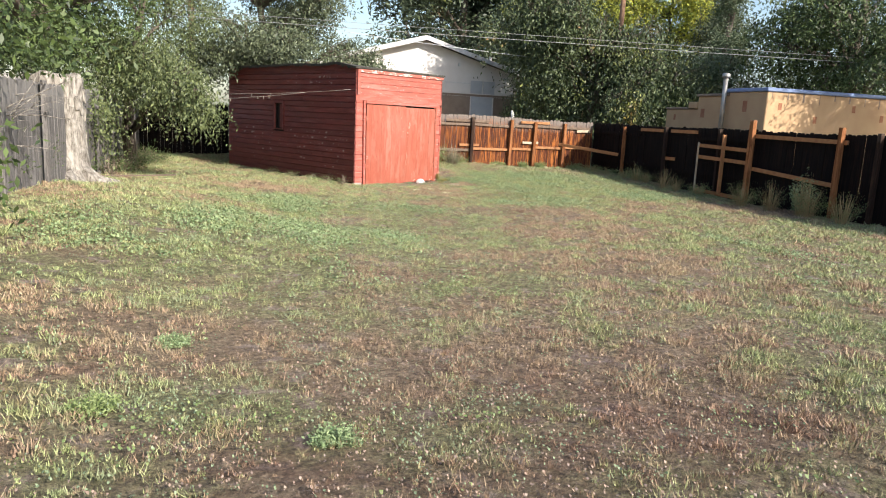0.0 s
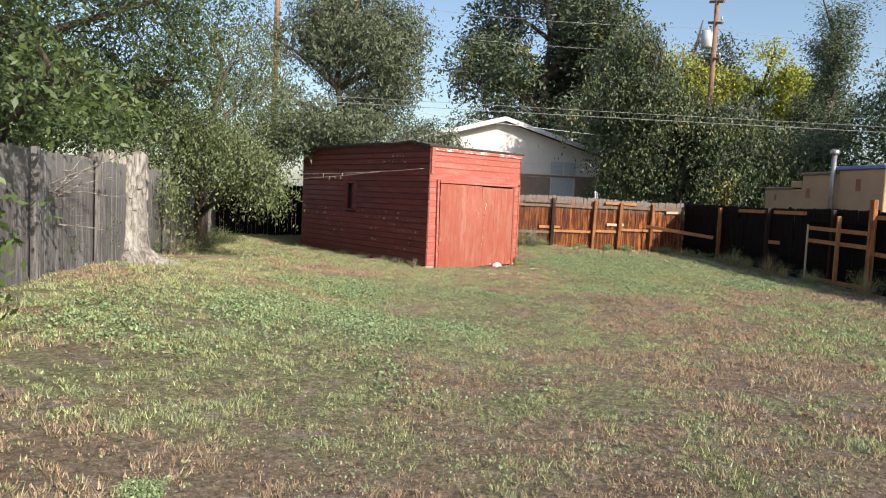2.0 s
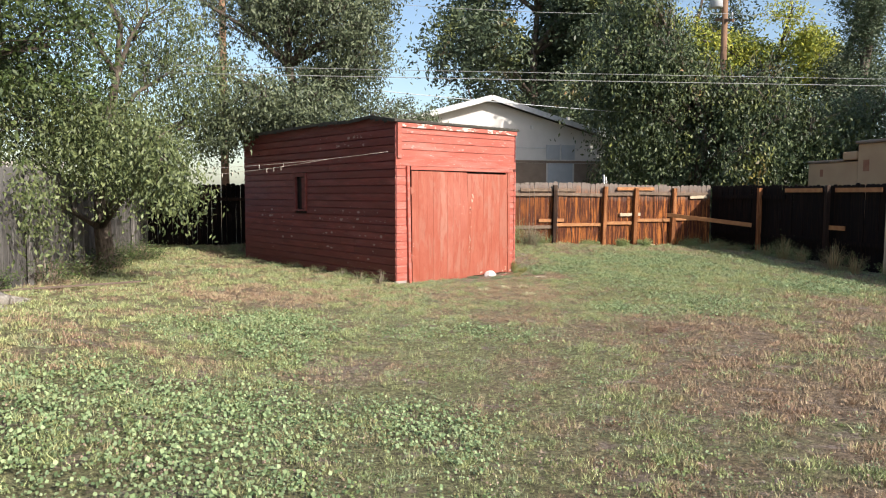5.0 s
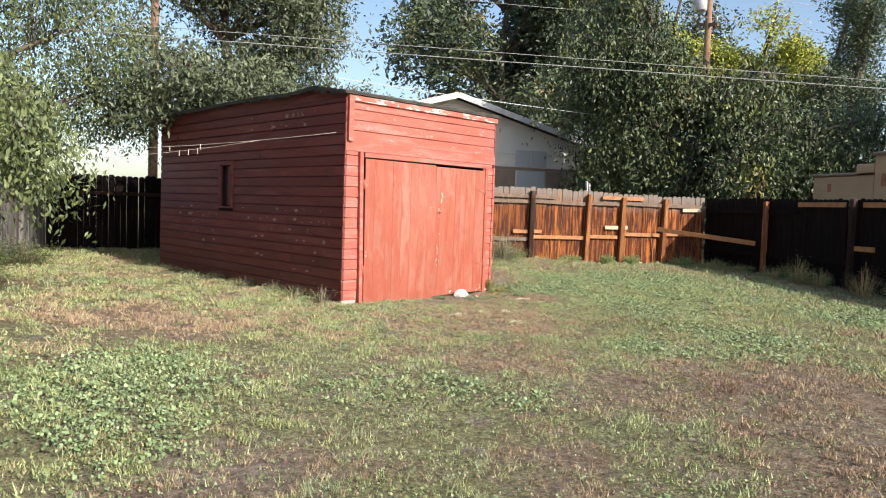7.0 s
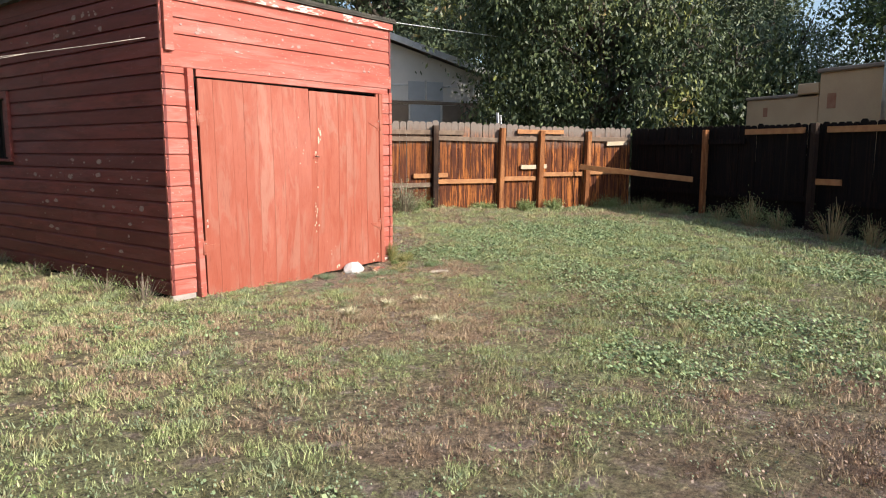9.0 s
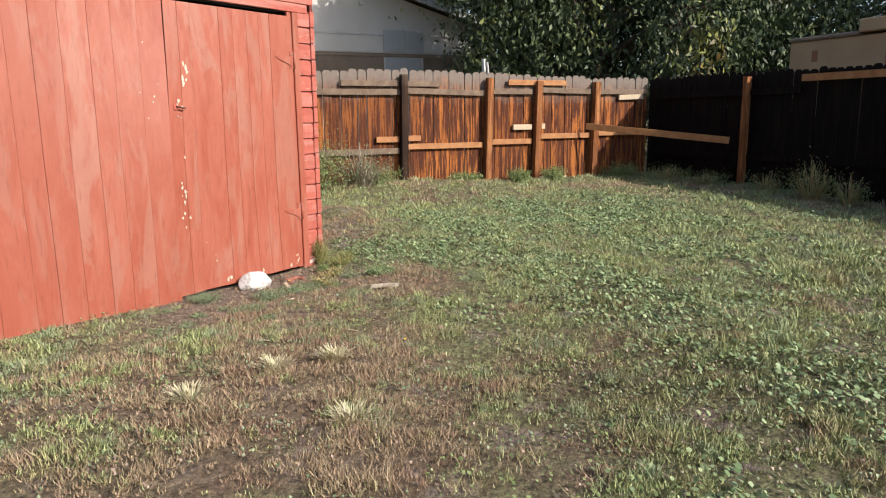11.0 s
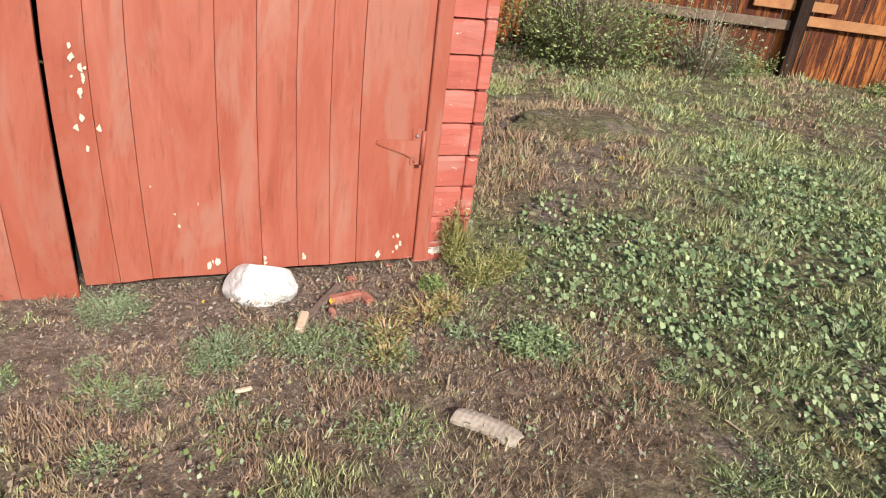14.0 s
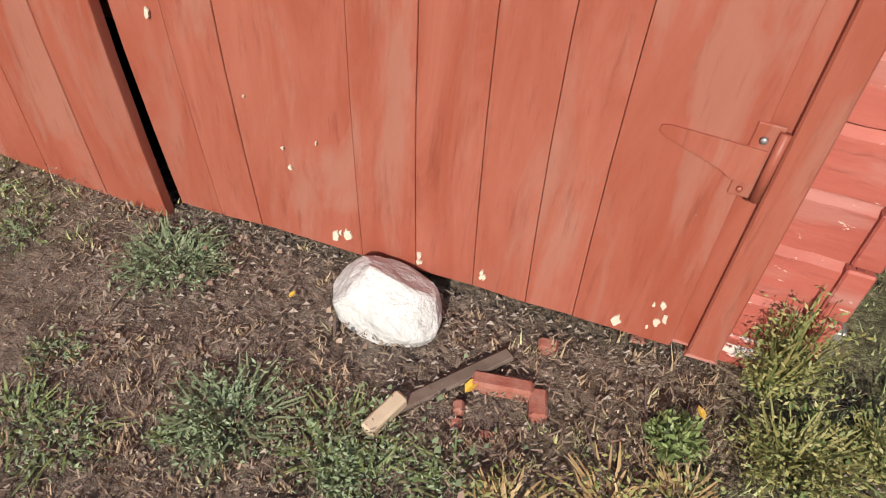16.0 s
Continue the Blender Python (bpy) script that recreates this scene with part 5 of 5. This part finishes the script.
x, y = scatter(235000, grass_keep)
xx, yy = LR.uniform(-2.5, 7.5, 66000), LR.uniform(-4.5, 2.8, 66000)
kk = inside(xx, yy) & (LR.uniform(0, 1, 66000) < np.clip(1 - (np.hypot(xx - 2.4, yy + 1.6) - 2.0) / 3.5, 0.0, 1.0) * (1 - 0.93 * np.clip(1.25 - np.hypot((xx - 2.1) / 1.5, (yy + 0.0) / 0.55), 0, 1))
                         * np.clip(0.75 + 0.5 * soft_field(xx * 1.6, yy * 1.6, 61), 0.12, 1) * np.clip(0.8 + 0.75 * soft_field(xx * 4.5, yy * 4.5, 77), 0.35, 1))
x, y = np.concatenate([x, xx[kk]]), np.concatenate([y, yy[kk]])
per_tuft = 12
far_ = walk_distance(x, y)
k_ = LR.uniform(0.5, 1.3, len(x)) * np.clip(1 + 0.3 * soft_field(x * 2.5, y * 2.5, 3) + 0.45 * soft_field(x * 4.5, y * 4.5, 77), 0.35, 1.9) * (1 + 0.05 * far_)
k_ *= 1 - 0.45 * np.clip(1.4 - np.hypot((x - 2.2) / 1.6, (y + 0.1) / 0.9), 0, 1)
x, y, k_, far_ = (np.repeat(v, per_tuft) for v in (x, y, k_, far_))
ox_, oy_ = LR.normal(0, 0.013, len(x)) * k_ * (1 + 0.12 * far_), LR.normal(0, 0.013, len(x)) * k_ * (1 + 0.12 * far_)
x, y = x + ox_, y + oy_
z = G(x, y)
a = LR.uniform(0, 2 * np.pi, len(x))
h = LR.uniform(0.009, 0.032, len(x)) * k_
wd = LR.uniform(0.0009, 0.0025, len(x)) * (1 + 0.42 * far_)
lift = LR.uniform(0, 0.016, len(x)) * k_
lean = LR.normal(0, 0.42, (len(x), 2)) + 14 * np.stack([ox_, oy_], -1) / np.maximum(k_, 0.2)[:, None]
base0 = np.stack([x - np.cos(a) * wd, y - np.sin(a) * wd, z - 0.004 + lift], -1)
base1 = np.stack([x + np.cos(a) * wd, y + np.sin(a) * wd, z - 0.004 + lift], -1)
tip = np.stack([x + lean[:, 0] * h, y + lean[:, 1] * h, z + lift + h], -1)
grass = strips("grass", np.stack([base0, base1, tip], 1).reshape(-1, 3), 3, BLADES)
tagged(grass, "short patchy grass, half green and half dried brown", "grass", kind="stuff")


def rosettes(name, n, keep, size, material, label, count, flat):
    """Low broad-leaved weeds: small round leaves, each a six-cornered polygon."""
    x, y = scatter(n, keep)
    x, y = np.repeat(x, count), np.repeat(y, count)
    x, y = x + LR.normal(0, 0.03, len(x)), y + LR.normal(0, 0.03, len(x))
    z = G(x, y) + LR.uniform(0.012, 0.055, len(x))
    s = size * LR.uniform(0.45, 1.25, len(x)) * (1 + 0.03 * walk_distance(x, y))
    nrm = np.stack([LR.normal(0, flat, len(x)), LR.normal(0, flat, len(x)), np.ones(len(x))], -1)
    nrm /= np.linalg.norm(nrm, axis=1, keepdims=True)
    u_ = np.cross(nrm, np.array([0.3, 0.9, 0.1]))
    u_ /= np.linalg.norm(u_, axis=1, keepdims=True)
    v_ = np.cross(nrm, u_)
    c = np.stack([x, y, z], -1)
    vs = []
    for k in range(5 if size > 0.01 else 4):
        t = k * 2 * np.pi / (5 if size > 0.01 else 4)
        r = s[:, None] * (1.05 if k else 0.5)
        vs.append(c + (u_ * np.cos(t) + v_ * np.sin(t)) * r)
    ob = strips(name, np.stack(vs, 1).reshape(-1, 3), len(vs), material)
    return tagged(ob, label, "weeds", kind="stuff")


rosettes("mallow", 270000, lambda x, y: (np.clip(spots(x, y, LUSH) * 1.2 + 0.5 * soft_field(x, y, 12) - 0.3 - 0.9 * spots(x, y, DRY), 0, 1) ** 1.5) * np.clip(near_density(x, y) * 2.6, 0.45, 1), 0.0125, LEAF_MALLOW,
         "low mallow weeds with round pale green leaves", 5, 0.6)
rosettes("clover", 110000, lambda x, y: np.clip(0.42 * soft_field(x, y, 14) + 0.2 - 0.5 * spots(x, y, DRY), 0, 0.5) * near_density(x, y), 0.009, LEAF_WEED, "tiny leaved green weeds among the grass", 7, 0.6)


rosettes("creeper", 150000, lambda x, y: np.clip(1.5 - 0.42 * walk_distance(x, y), 0, 1) * np.clip(0.30 + 0.30 * soft_field(x * 2.2, y * 2.2, 21) - 0.9 * np.clip(1.3 - np.hypot((x - 2.1) / 1.3, (y + 0.0) / 0.5), 0, 1), 0, 0.7), 0.0072, LEAF_CREEP,
         "fine grey-green creeping herb filling the lawn", 6, 0.7)
rosettes("withered_herb", 150000, lambda x, y: np.clip(1.5 - 0.42 * walk_distance(x, y), 0, 1) * np.clip(0.22 + 0.35 * spots(x, y, WITHERED) + 0.22 * soft_field(x * 2.4, y * 2.4, 22), 0, 0.7), 0.0068, LEAF_WITHERED,
         "withered purple-brown creeping herb", 6, 0.8)


def bush(place, radius, height, n, materials, label, seed, category="weed", leafy=0.5, leaf_size=0.03):
    """A ragged weed: many thin upright stems and small leaves."""
    r = np.random.default_rng(seed)
    b = empty("weed", (place[0], place[1], g(*place)), label, category, "weeds by the walls")
    a = r.uniform(0, 2 * np.pi, n)
    rr = radius * np.sqrt(r.uniform(0, 1, n))
    p0 = np.stack([np.cos(a) * rr * 0.3, np.sin(a) * rr * 0.3, np.full(n, -0.01)], -1)
    p1 = np.stack([np.cos(a) * rr, np.sin(a) * rr, height * r.uniform(0.35, 1.0, n) * (1 - 0.35 * rr / radius)], -1)
    mid = (p0 + p1) / 2 + r.normal(0, 0.05 * radius, (n, 3)) + np.array([0, 0, 0.1 * height])
    w = np.stack([-np.sin(a), np.cos(a), np.zeros(n)], -1) * 0.0025 * (1 + radius)
    quads_ = np.concatenate([np.stack([p0 - w, p0 + w, mid + w, mid - w], 1), np.stack([mid - w, mid + w, p1 + w * 0.3, p1 - w * 0.3], 1)])
    tagged(strips("stem_tangle", quads_.reshape(-1, 3), 4, materials[0], b), kind="stuff")
    if leafy:
        k = int(26 * leafy) + 1
        t = r.uniform(0.25, 1, (n, k, 1))
        pts_ = p0[:, None] + (p1 - p0)[:, None] * t
        foliage = leaves("foliage", pts_.reshape(-1, 3), radius * 0.1, leaf_size, materials[1], b, r, -0.3)
        tagged(foliage, kind="stuff")
    return b


# dry litter lying on the soil
lx = np.concatenate([LR.normal(2.2, 1.2, 21000), LR.uniform(-6, 6, 16000)])
ly = np.concatenate([-np.abs(LR.normal(0, 0.7, 21000)), LR.uniform(-9, 2, 16000)])
keep_ = inside(lx, ly)
lx, ly = lx[keep_], ly[keep_]
a = LR.uniform(0, 2 * np.pi, len(lx))
ll = 0.003 + 0.022 * LR.uniform(0, 1, len(lx)) ** 2.4
lw = LR.uniform(0.0006, 0.002, len(lx))
lz = G(lx, ly) + LR.uniform(0.003, 0.012, len(lx))
dx_, dy_ = np.cos(a), np.sin(a)
rise = LR.uniform(-0.003, 0.006, len(lx))
litter = strips("litter", np.stack([np.stack([lx - dy_ * lw, ly + dx_ * lw, lz], -1), np.stack([lx + dy_ * lw, ly - dx_ * lw, lz], -1), np.stack([lx + dx_ * ll + dy_ * lw, ly + dy_ * ll - dx_ * lw, lz + rise], -1),
                                    np.stack([lx + dx_ * ll - dy_ * lw, ly + dy_ * ll + dx_ * lw, lz + rise], -1)], 1).reshape(-1, 3), 4, LITTER)
tagged(litter, "scattered straw, bark crumbs and dry stems", "litter", kind="stuff")


# crumbs of stone and earth by the door
pr_ = np.random.default_rng(9)
n_ = 5200
px_, py_ = pr_.normal(2.3, 0.9, n_), -np.abs(pr_.normal(0.02, 0.55, n_))
ok_ = inside(px_, py_)
px_, py_ = px_[ok_], py_[ok_]
pz_ = G(px_, py_) + 0.002
ps_ = 0.0022 + 0.0085 * pr_.uniform(0, 1, len(px_)) ** 4
c_ = np.stack([px_, py_, pz_], -1)
corners = [c_ + np.array(d) * ps_[:, None] * pr_.uniform(0.6, 1.2, (len(px_), 3)) for d in ((1, 0.2, 0), (-0.3, 1, 0), (-0.8, -0.7, 0), (0.1, 0.0, 0.9))]
pebbles = strips("pebbles", np.stack([corners[i] for f in ((0, 1, 3), (1, 2, 3), (2, 0, 3)) for i in f], 1).reshape(-1, 3), 3, PEBBLE)
tagged(pebbles, "small crumbs of stone and dry earth on the soil", "pebbles", kind="stuff")


bush((5.6, 3.25), 0.95, 0.95, 520, (TWIG, LEAF_WEED), "big shaggy green weed growing against the fence", 41, "bush", 0.8, 0.032)
bush((6.5, 2.75), 0.55, 0.7, 260, (LITTER, LEAF_CREEP), "grey twiggy bush by the fence", 42, "bush", 0.3, 0.03)
bush((4.1, 3.3), 0.6, 0.7, 200, (TWIG, LEAF_WEED), "green weed beside the shed", 43, "bush", 0.7, 0.03)
for x_, y_, r_, h_, lf in ((3.04, -0.04, 0.11, 0.3, 0.8), (3.08, -0.22, 0.13, 0.12, 0.6), (3.24, -0.14, 0.1, 0.12, 0.5)):
    bush((x_, y_), r_, h_, 110, (LEAF_OLIVE, LEAF_OLIVE), "yellowing feathery weed at the corner of the shed", int(50 + x_ * 30), "weed", lf, 0.012)
for x_, y_, r_, h_, m_ in ((-0.12, 0.3, 0.3, 0.32, TWIG), (-0.18, 0.9, 0.3, 0.28, TWIG), (-0.15, 1.6, 0.3, 0.22, TWIG), (-0.2, 2.5, 0.25, 0.2, TWIG), (-0.15, 3.6, 0.25, 0.2, TWIG)):
    bush((x_, y_), r_, h_, 70, (TWIG, LEAF_WEED), "dry grey twiggy weed at the foot of the shed wall", int(60 + y_ * 10), "weed", 0.25, 0.018)
for s_, off_, r_, h_, lf in ((4.0, 0.55, 0.45, 0.7, 0.5), (4.5, 0.5, 0.3, 0.5, 0.3), (5.6, 0.55, 0.45, 0.8, 0.15), (6.3, 0.6, 0.3, 0.6, 0.15), (3.2, 0.5, 0.35, 0.4, 0.2), (7.2, 0.5, 0.4, 0.5, 0.4), (9.3, 0.7, 0.5, 0.8, 0.5),
                             (10.2, 0.6, 0.45, 0.9, 0.3), (11.4, 0.6, 0.45, 1.1, 0.5), (12.4, 0.6, 0.5, 0.9, 0.4), (1.2, 0.6, 0.5, 0.35, 0.5), (2.0, 0.5, 0.4, 0.3, 0.3)):
    p = on_right(s_, off_, 0)
    bush((p[0], p[1]), r_, h_, 90, (STRAW, LEAF_WEED), "tall straggly dry weed along the dark fence", int(80 + s_ * 10), "weed", lf, 0.03)
for s_, r_, h_ in ((0.9, 0.4, 0.3), (2.3, 0.25, 0.3), (3.0, 0.22, 0.28), (4.0, 0.3, 0.15), (5.5, 0.4, 0.3)):
    p = on_back(s_, 0.35, 0)
    bush((p[0], p[1]), r_, h_, 90, (LEAF_WEED, LEAF_WEED), "green weeds at the foot of the orange fence", int(200 + s_ * 10), "weed", 0.9, 0.03)
bush((-7.7, -0.9), 0.55, 1.25, 60, (TWIG, LEAF_ELM), "leafy sapling in front of the dead trunk", 71, "sapling", 0.7, 0.05)
p = on_right(11.0, 0.45, 0)
bush((p[0], p[1]), 0.35, 1.35, 70, (STRAW, LEAF_MALLOW), "tall leafy sapling against the orange fence post", 72, "sapling", 0.6, 0.06)
p = on_right(13.2, -0.6, 0)
bush((p[0], p[1]), 0.6, 2.9, 90, (TWIG, LEAF_ELM), "slender young tree rising behind the dark fence", 73, "sapling", 0.8, 0.06)
for x_, y_, r_, h_, lf in ((-5.2, 2.6, 0.7, 0.7, 0.2), (-4.3, 3.8, 0.6, 0.6, 0.3), (-8.3, -1.6, 0.6, 0.9, 0.8), (-8.9, -2.8, 0.6, 0.8, 0.8), (-6.2, 1.6, 0.5, 0.45, 0.3), (-3.4, 5.5, 0.7, 0.8, 0.6), (-2.4, 6.8, 0.6, 0.6, 0.6)):
    bush((x_, y_), r_, h_, 110, (TWIG, LEAF_ELM), "bare twigs and scrub below the overhanging tree", int(300 + y_ * 10), "bush", lf, 0.05)
for i, (x_, y_, m_) in enumerate(((1.775, -0.2, LEAF_CREEP), (3.07, -0.67, LEAF_MALLOW), (1.46, -1.83, STRAW), (2.1, -0.5, LEAF_CREEP), (-10.48, -11.25, LEAF_WEED), (-9.77, -12.22, LEAF_MALLOW), (-9.64, -10.3, LEAF_MALLOW), (0.65, -1.7, STRAW), (0.95, -2.45, STRAW), (1.15, -1.7, STRAW), (2.87, -0.25, LEAF_WEED))):
    wide_ = 0.05 if (x_, y_) == (2.87, -0.25) else 0.14
    bush((x_, y_), wide_, 0.09 if m_ is STRAW else 0.07, 190 if m_ is STRAW else 90, (PALE_STRAW, PALE_STRAW) if m_ is STRAW else (m_, m_), {LEAF_CREEP: "small grey-green sprawling weed on bare soil", STRAW: "pale dry grass tuft"}.get(m_, "small leafy rosette weed"), 400 + i, "weed", 0.7 if m_ is not STRAW else 0.0, 0.011 if m_ is LEAF_CREEP else 0.018)


for x_, y_, r_ in ((2.62, -0.5, 0.1), (2.78, -0.42, 0.12), (2.58, -0.62, 0.09), (2.9, -0.36, 0.1)):
    bush((x_, y_), r_, 0.05, 70, (STRAW, LEAF_OLIVE), "withered yellow trailing weed on the soil", int(700 + x_ * 100), "weed", 0.2, 0.014)
WR = random.Random(77)
for i in range(44):
    x_, y_ = (WR.gauss(2.0, 0.35), WR.gauss(-0.62, 0.16)) if i < 14 else (WR.uniform(0.9, 4.0), WR.uniform(-1.5, -0.2))
    if (2.05 < x_ < 2.95 and y_ > -0.42) or y_ > -0.12:
        continue
    bush((x_, y_), WR.uniform(0.06, 0.16), WR.uniform(0.015, 0.045), 34, (LEAF_WEED, LEAF_CREEP), "small grey-green sprawling weed on bare soil", 500 + i, "weed", 0.55, 0.011)


# ---- things on the soil by the door ----
def lump(name, place, size, material, label, category, seed, rough=0.16, turn=0.0, sub=3, squash=None):
    bm = bmesh.new()
    bmesh.ops.create_icosphere(bm, subdivisions=sub, radius=1)
    off = Vector((seed * 3.7, seed, 0))
    for v in bm.verts:
        c = v.co.copy()
        # flat faces broken off a rounded block
        for nrm, lim in ((Vector((0.2, -0.6, 0.77)), 0.72), (Vector((-0.8, -0.3, 0.5)), 0.75), (Vector((0.75, -0.35, 0.55)), 0.78), (Vector((0.1, 0.5, 0.86)), 0.74), (Vector((0, -1, 0.05)), 0.8)):
            nrm = nrm.normalized()
            over = c.dot(nrm) - lim
            if over > 0:
                c -= nrm * over * 0.85
        c *= 1 + rough * noise.noise(c * 1.4 + off) + rough * 0.25 * noise.noise(c * 5 + off)
        v.co = Vector((c.x * size[0], c.y * size[1], c.z * size[2]))
    ob = part(name, bm, material)
    ob.matrix_world = pose(*place, 0, 0, turn)
    return tagged(ob, label, category)


rock = lump("rock", (2.256, -0.148, 0.046), (0.13, 0.092, 0.09), QUARTZ, "white angular quartz rock on bare soil against the red door", "rock", 2, rough=0.12, turn=-14, sub=4)
BRICKS = (((2.480, -0.252, 0.018), (2.600, -0.235, 0.024), 0.036, 0.034), ((2.607, -0.225, 0.016), (2.624, -0.290, 0.014), 0.036, 0.036), ((2.580, -0.108, 0.014), (2.622, -0.102, 0.014), 0.034, 0.03),
          ((2.466, -0.322, 0.012), (2.486, -0.315, 0.012), 0.03, 0.028), ((2.470, -0.352, 0.008), (2.492, -0.346, 0.008), 0.022, 0.02), ((2.757, -0.012, 0.012), (2.792, -0.008, 0.012), 0.025, 0.026), ((2.525, -0.352, 0.004), (2.560, -0.345, 0.004), 0.022, 0.012))
for a, b, w_, h_ in BRICKS:
    tagged(beam("brick_piece", a, b, w_, h_, BRICK, bevel=0.006), "broken piece of red brick lying on the soil", "brick", "broken bricks by the door")
tagged(beam("lath", (2.345, -0.392, 0.014), (2.535, -0.165, 0.03), 0.03, 0.012, WASTE_WOOD), "dark weathered stick on the soil", "stick")
tagged(beam("lath", (2.337, -0.437, 0.018), (2.374, -0.350, 0.034), 0.03, 0.03, PALE_WOOD, bevel=0.005), "short pale wood offcut with peeling paint", "wood offcut")


def edging_piece(place, length, width, turn):
    """A shallow curved strip with cross ribs and worn ends."""
    e = new("edging_piece")
    e.matrix_world = pose(*place, 2, -3, turn)
    R = random.Random(5)
    bm = bmesh.new()
    rows_ = []
    for i in range(25):
        t = i / 24
        x_ = (t - 0.5) * length
        sweep = 0.012 * math.sin(t * math.pi)
        lift_ = 0.0008 * (i % 2)
        half = width / 2 * (1 - 0.28 * max(0, t - 0.86) / 0.14 - 0.1 * max(0, 0.08 - t) / 0.08) + R.uniform(-0.0015, 0.0015)
        rows_.append([bm.verts.new((x_, c * half + sweep, 0.012 * (1 - c * c) + lift_)) for c in (-1, -0.5, 0, 0.5, 1)] + [bm.verts.new((x_, c * half + sweep, 0.012 * (1 - c * c) - 0.009)) for c in (1, 0.5, 0, -0.5, -1)])
    for p, q in zip(rows_[:-1], rows_[1:]):
        for k in range(10):
            bm.faces.new((p[k], p[(k + 1) % 10], q[(k + 1) % 10], q[k]))
    bm.faces.new(rows_[0][::-1])
    bm.faces.new(rows_[-1])
    bmesh.ops.recalc_face_normals(bm, faces=bm.faces[:])
    part("strip", bm, TILE, e, "ribbed pale curved strip")
    return tagged(e, "short ribbed piece of pale curved edging lying in the grass", "edging")


edging_piece((2.742, -1.05, g(2.742, -1.05) + 0.028), 0.2, 0.07, -52)
tagged(beam("wood_chip", (2.105, -0.715, g(2.12, -0.71) + 0.02), (2.155, -0.71, g(2.12, -0.71) + 0.022), 0.018, 0.01, PALE_WOOD), "small pale wood chip on the soil", "wood chip")


def fallen_leaf(x_, y_, size, turn, material):
    """A curled leaf folded along its midrib."""
    vs = [(0, 0, 0.0), (0.3, 0.26, 0.1), (0.7, 0.22, 0.12), (1, 0, 0.06), (0.7, -0.2, 0.14), (0.3, -0.24, 0.11), (0.5, 0, 0.0)]
    fl = raw("leaf", [(p * size, q * size, r * size) for p, q, r in vs], [(0, 6, 1), (1, 6, 2), (2, 6, 3), (3, 6, 4), (4, 6, 5), (5, 6, 0)], material)
    fl.matrix_world = pose(x_, y_, g(x_, y_) + 0.012, 4, -6, turn)
    return tagged(fl, "fallen bright yellow leaf on the ground", "leaf", "fallen yellow leaves")


for x_, y_, s_, t_ in ((2.478, -0.29, 0.04, 70), (3.39, -0.068, 0.045, 20), (2.92, -0.18, 0.03, 120), (2.055, -0.2, 0.02, 80), (1.9, -1.95, 0.03, 10), (4.35, 0.75, 0.05, 60), (4.15, 0.55, 0.04, 200)):
    fallen_leaf(x_, y_, s_, t_, YELLOW_FALLEN)
tagged(lump("pale_stone", (0.76, -0.09, -0.05), (0.13, 0.06, 0.03), CONCRETE, "flat pale stone under the door", "stone", 5), "", "")
tagged(lump("soil_mound", (4.5, 1.35, 0.2), (0.5, 0.35, 0.07), GROUND, "small heap of bare soil beside the shed", "soil mound", 6, 0.3), "", "")
beam_l = beam("branch", (-6.2, 1.2, 0.27), (-4.0, 1.7, 0.2), 0.04, 0.03, WASTE_WOOD)
tagged(beam_l, "long thin fallen branch on the lawn", "branch")
DR = random.Random(12)
for i in range(26):
    x_, y_ = DR.uniform(1.2, 4.2), DR.uniform(-1.6, -0.05)
    a = DR.uniform(0, 3.1)
    l_ = DR.uniform(0.03, 0.09)
    z_ = g(x_, y_) + 0.006
    tagged(beam("twig", (x_, y_, z_), (x_ + math.cos(a) * l_, y_ + math.sin(a) * l_, z_ + 0.006), 0.005, 0.004, DR.choice((WASTE_WOOD, PALE_WOOD, WASTE_WOOD)), bevel=0), "small dry twig on the soil", "twig", "twigs by the door")
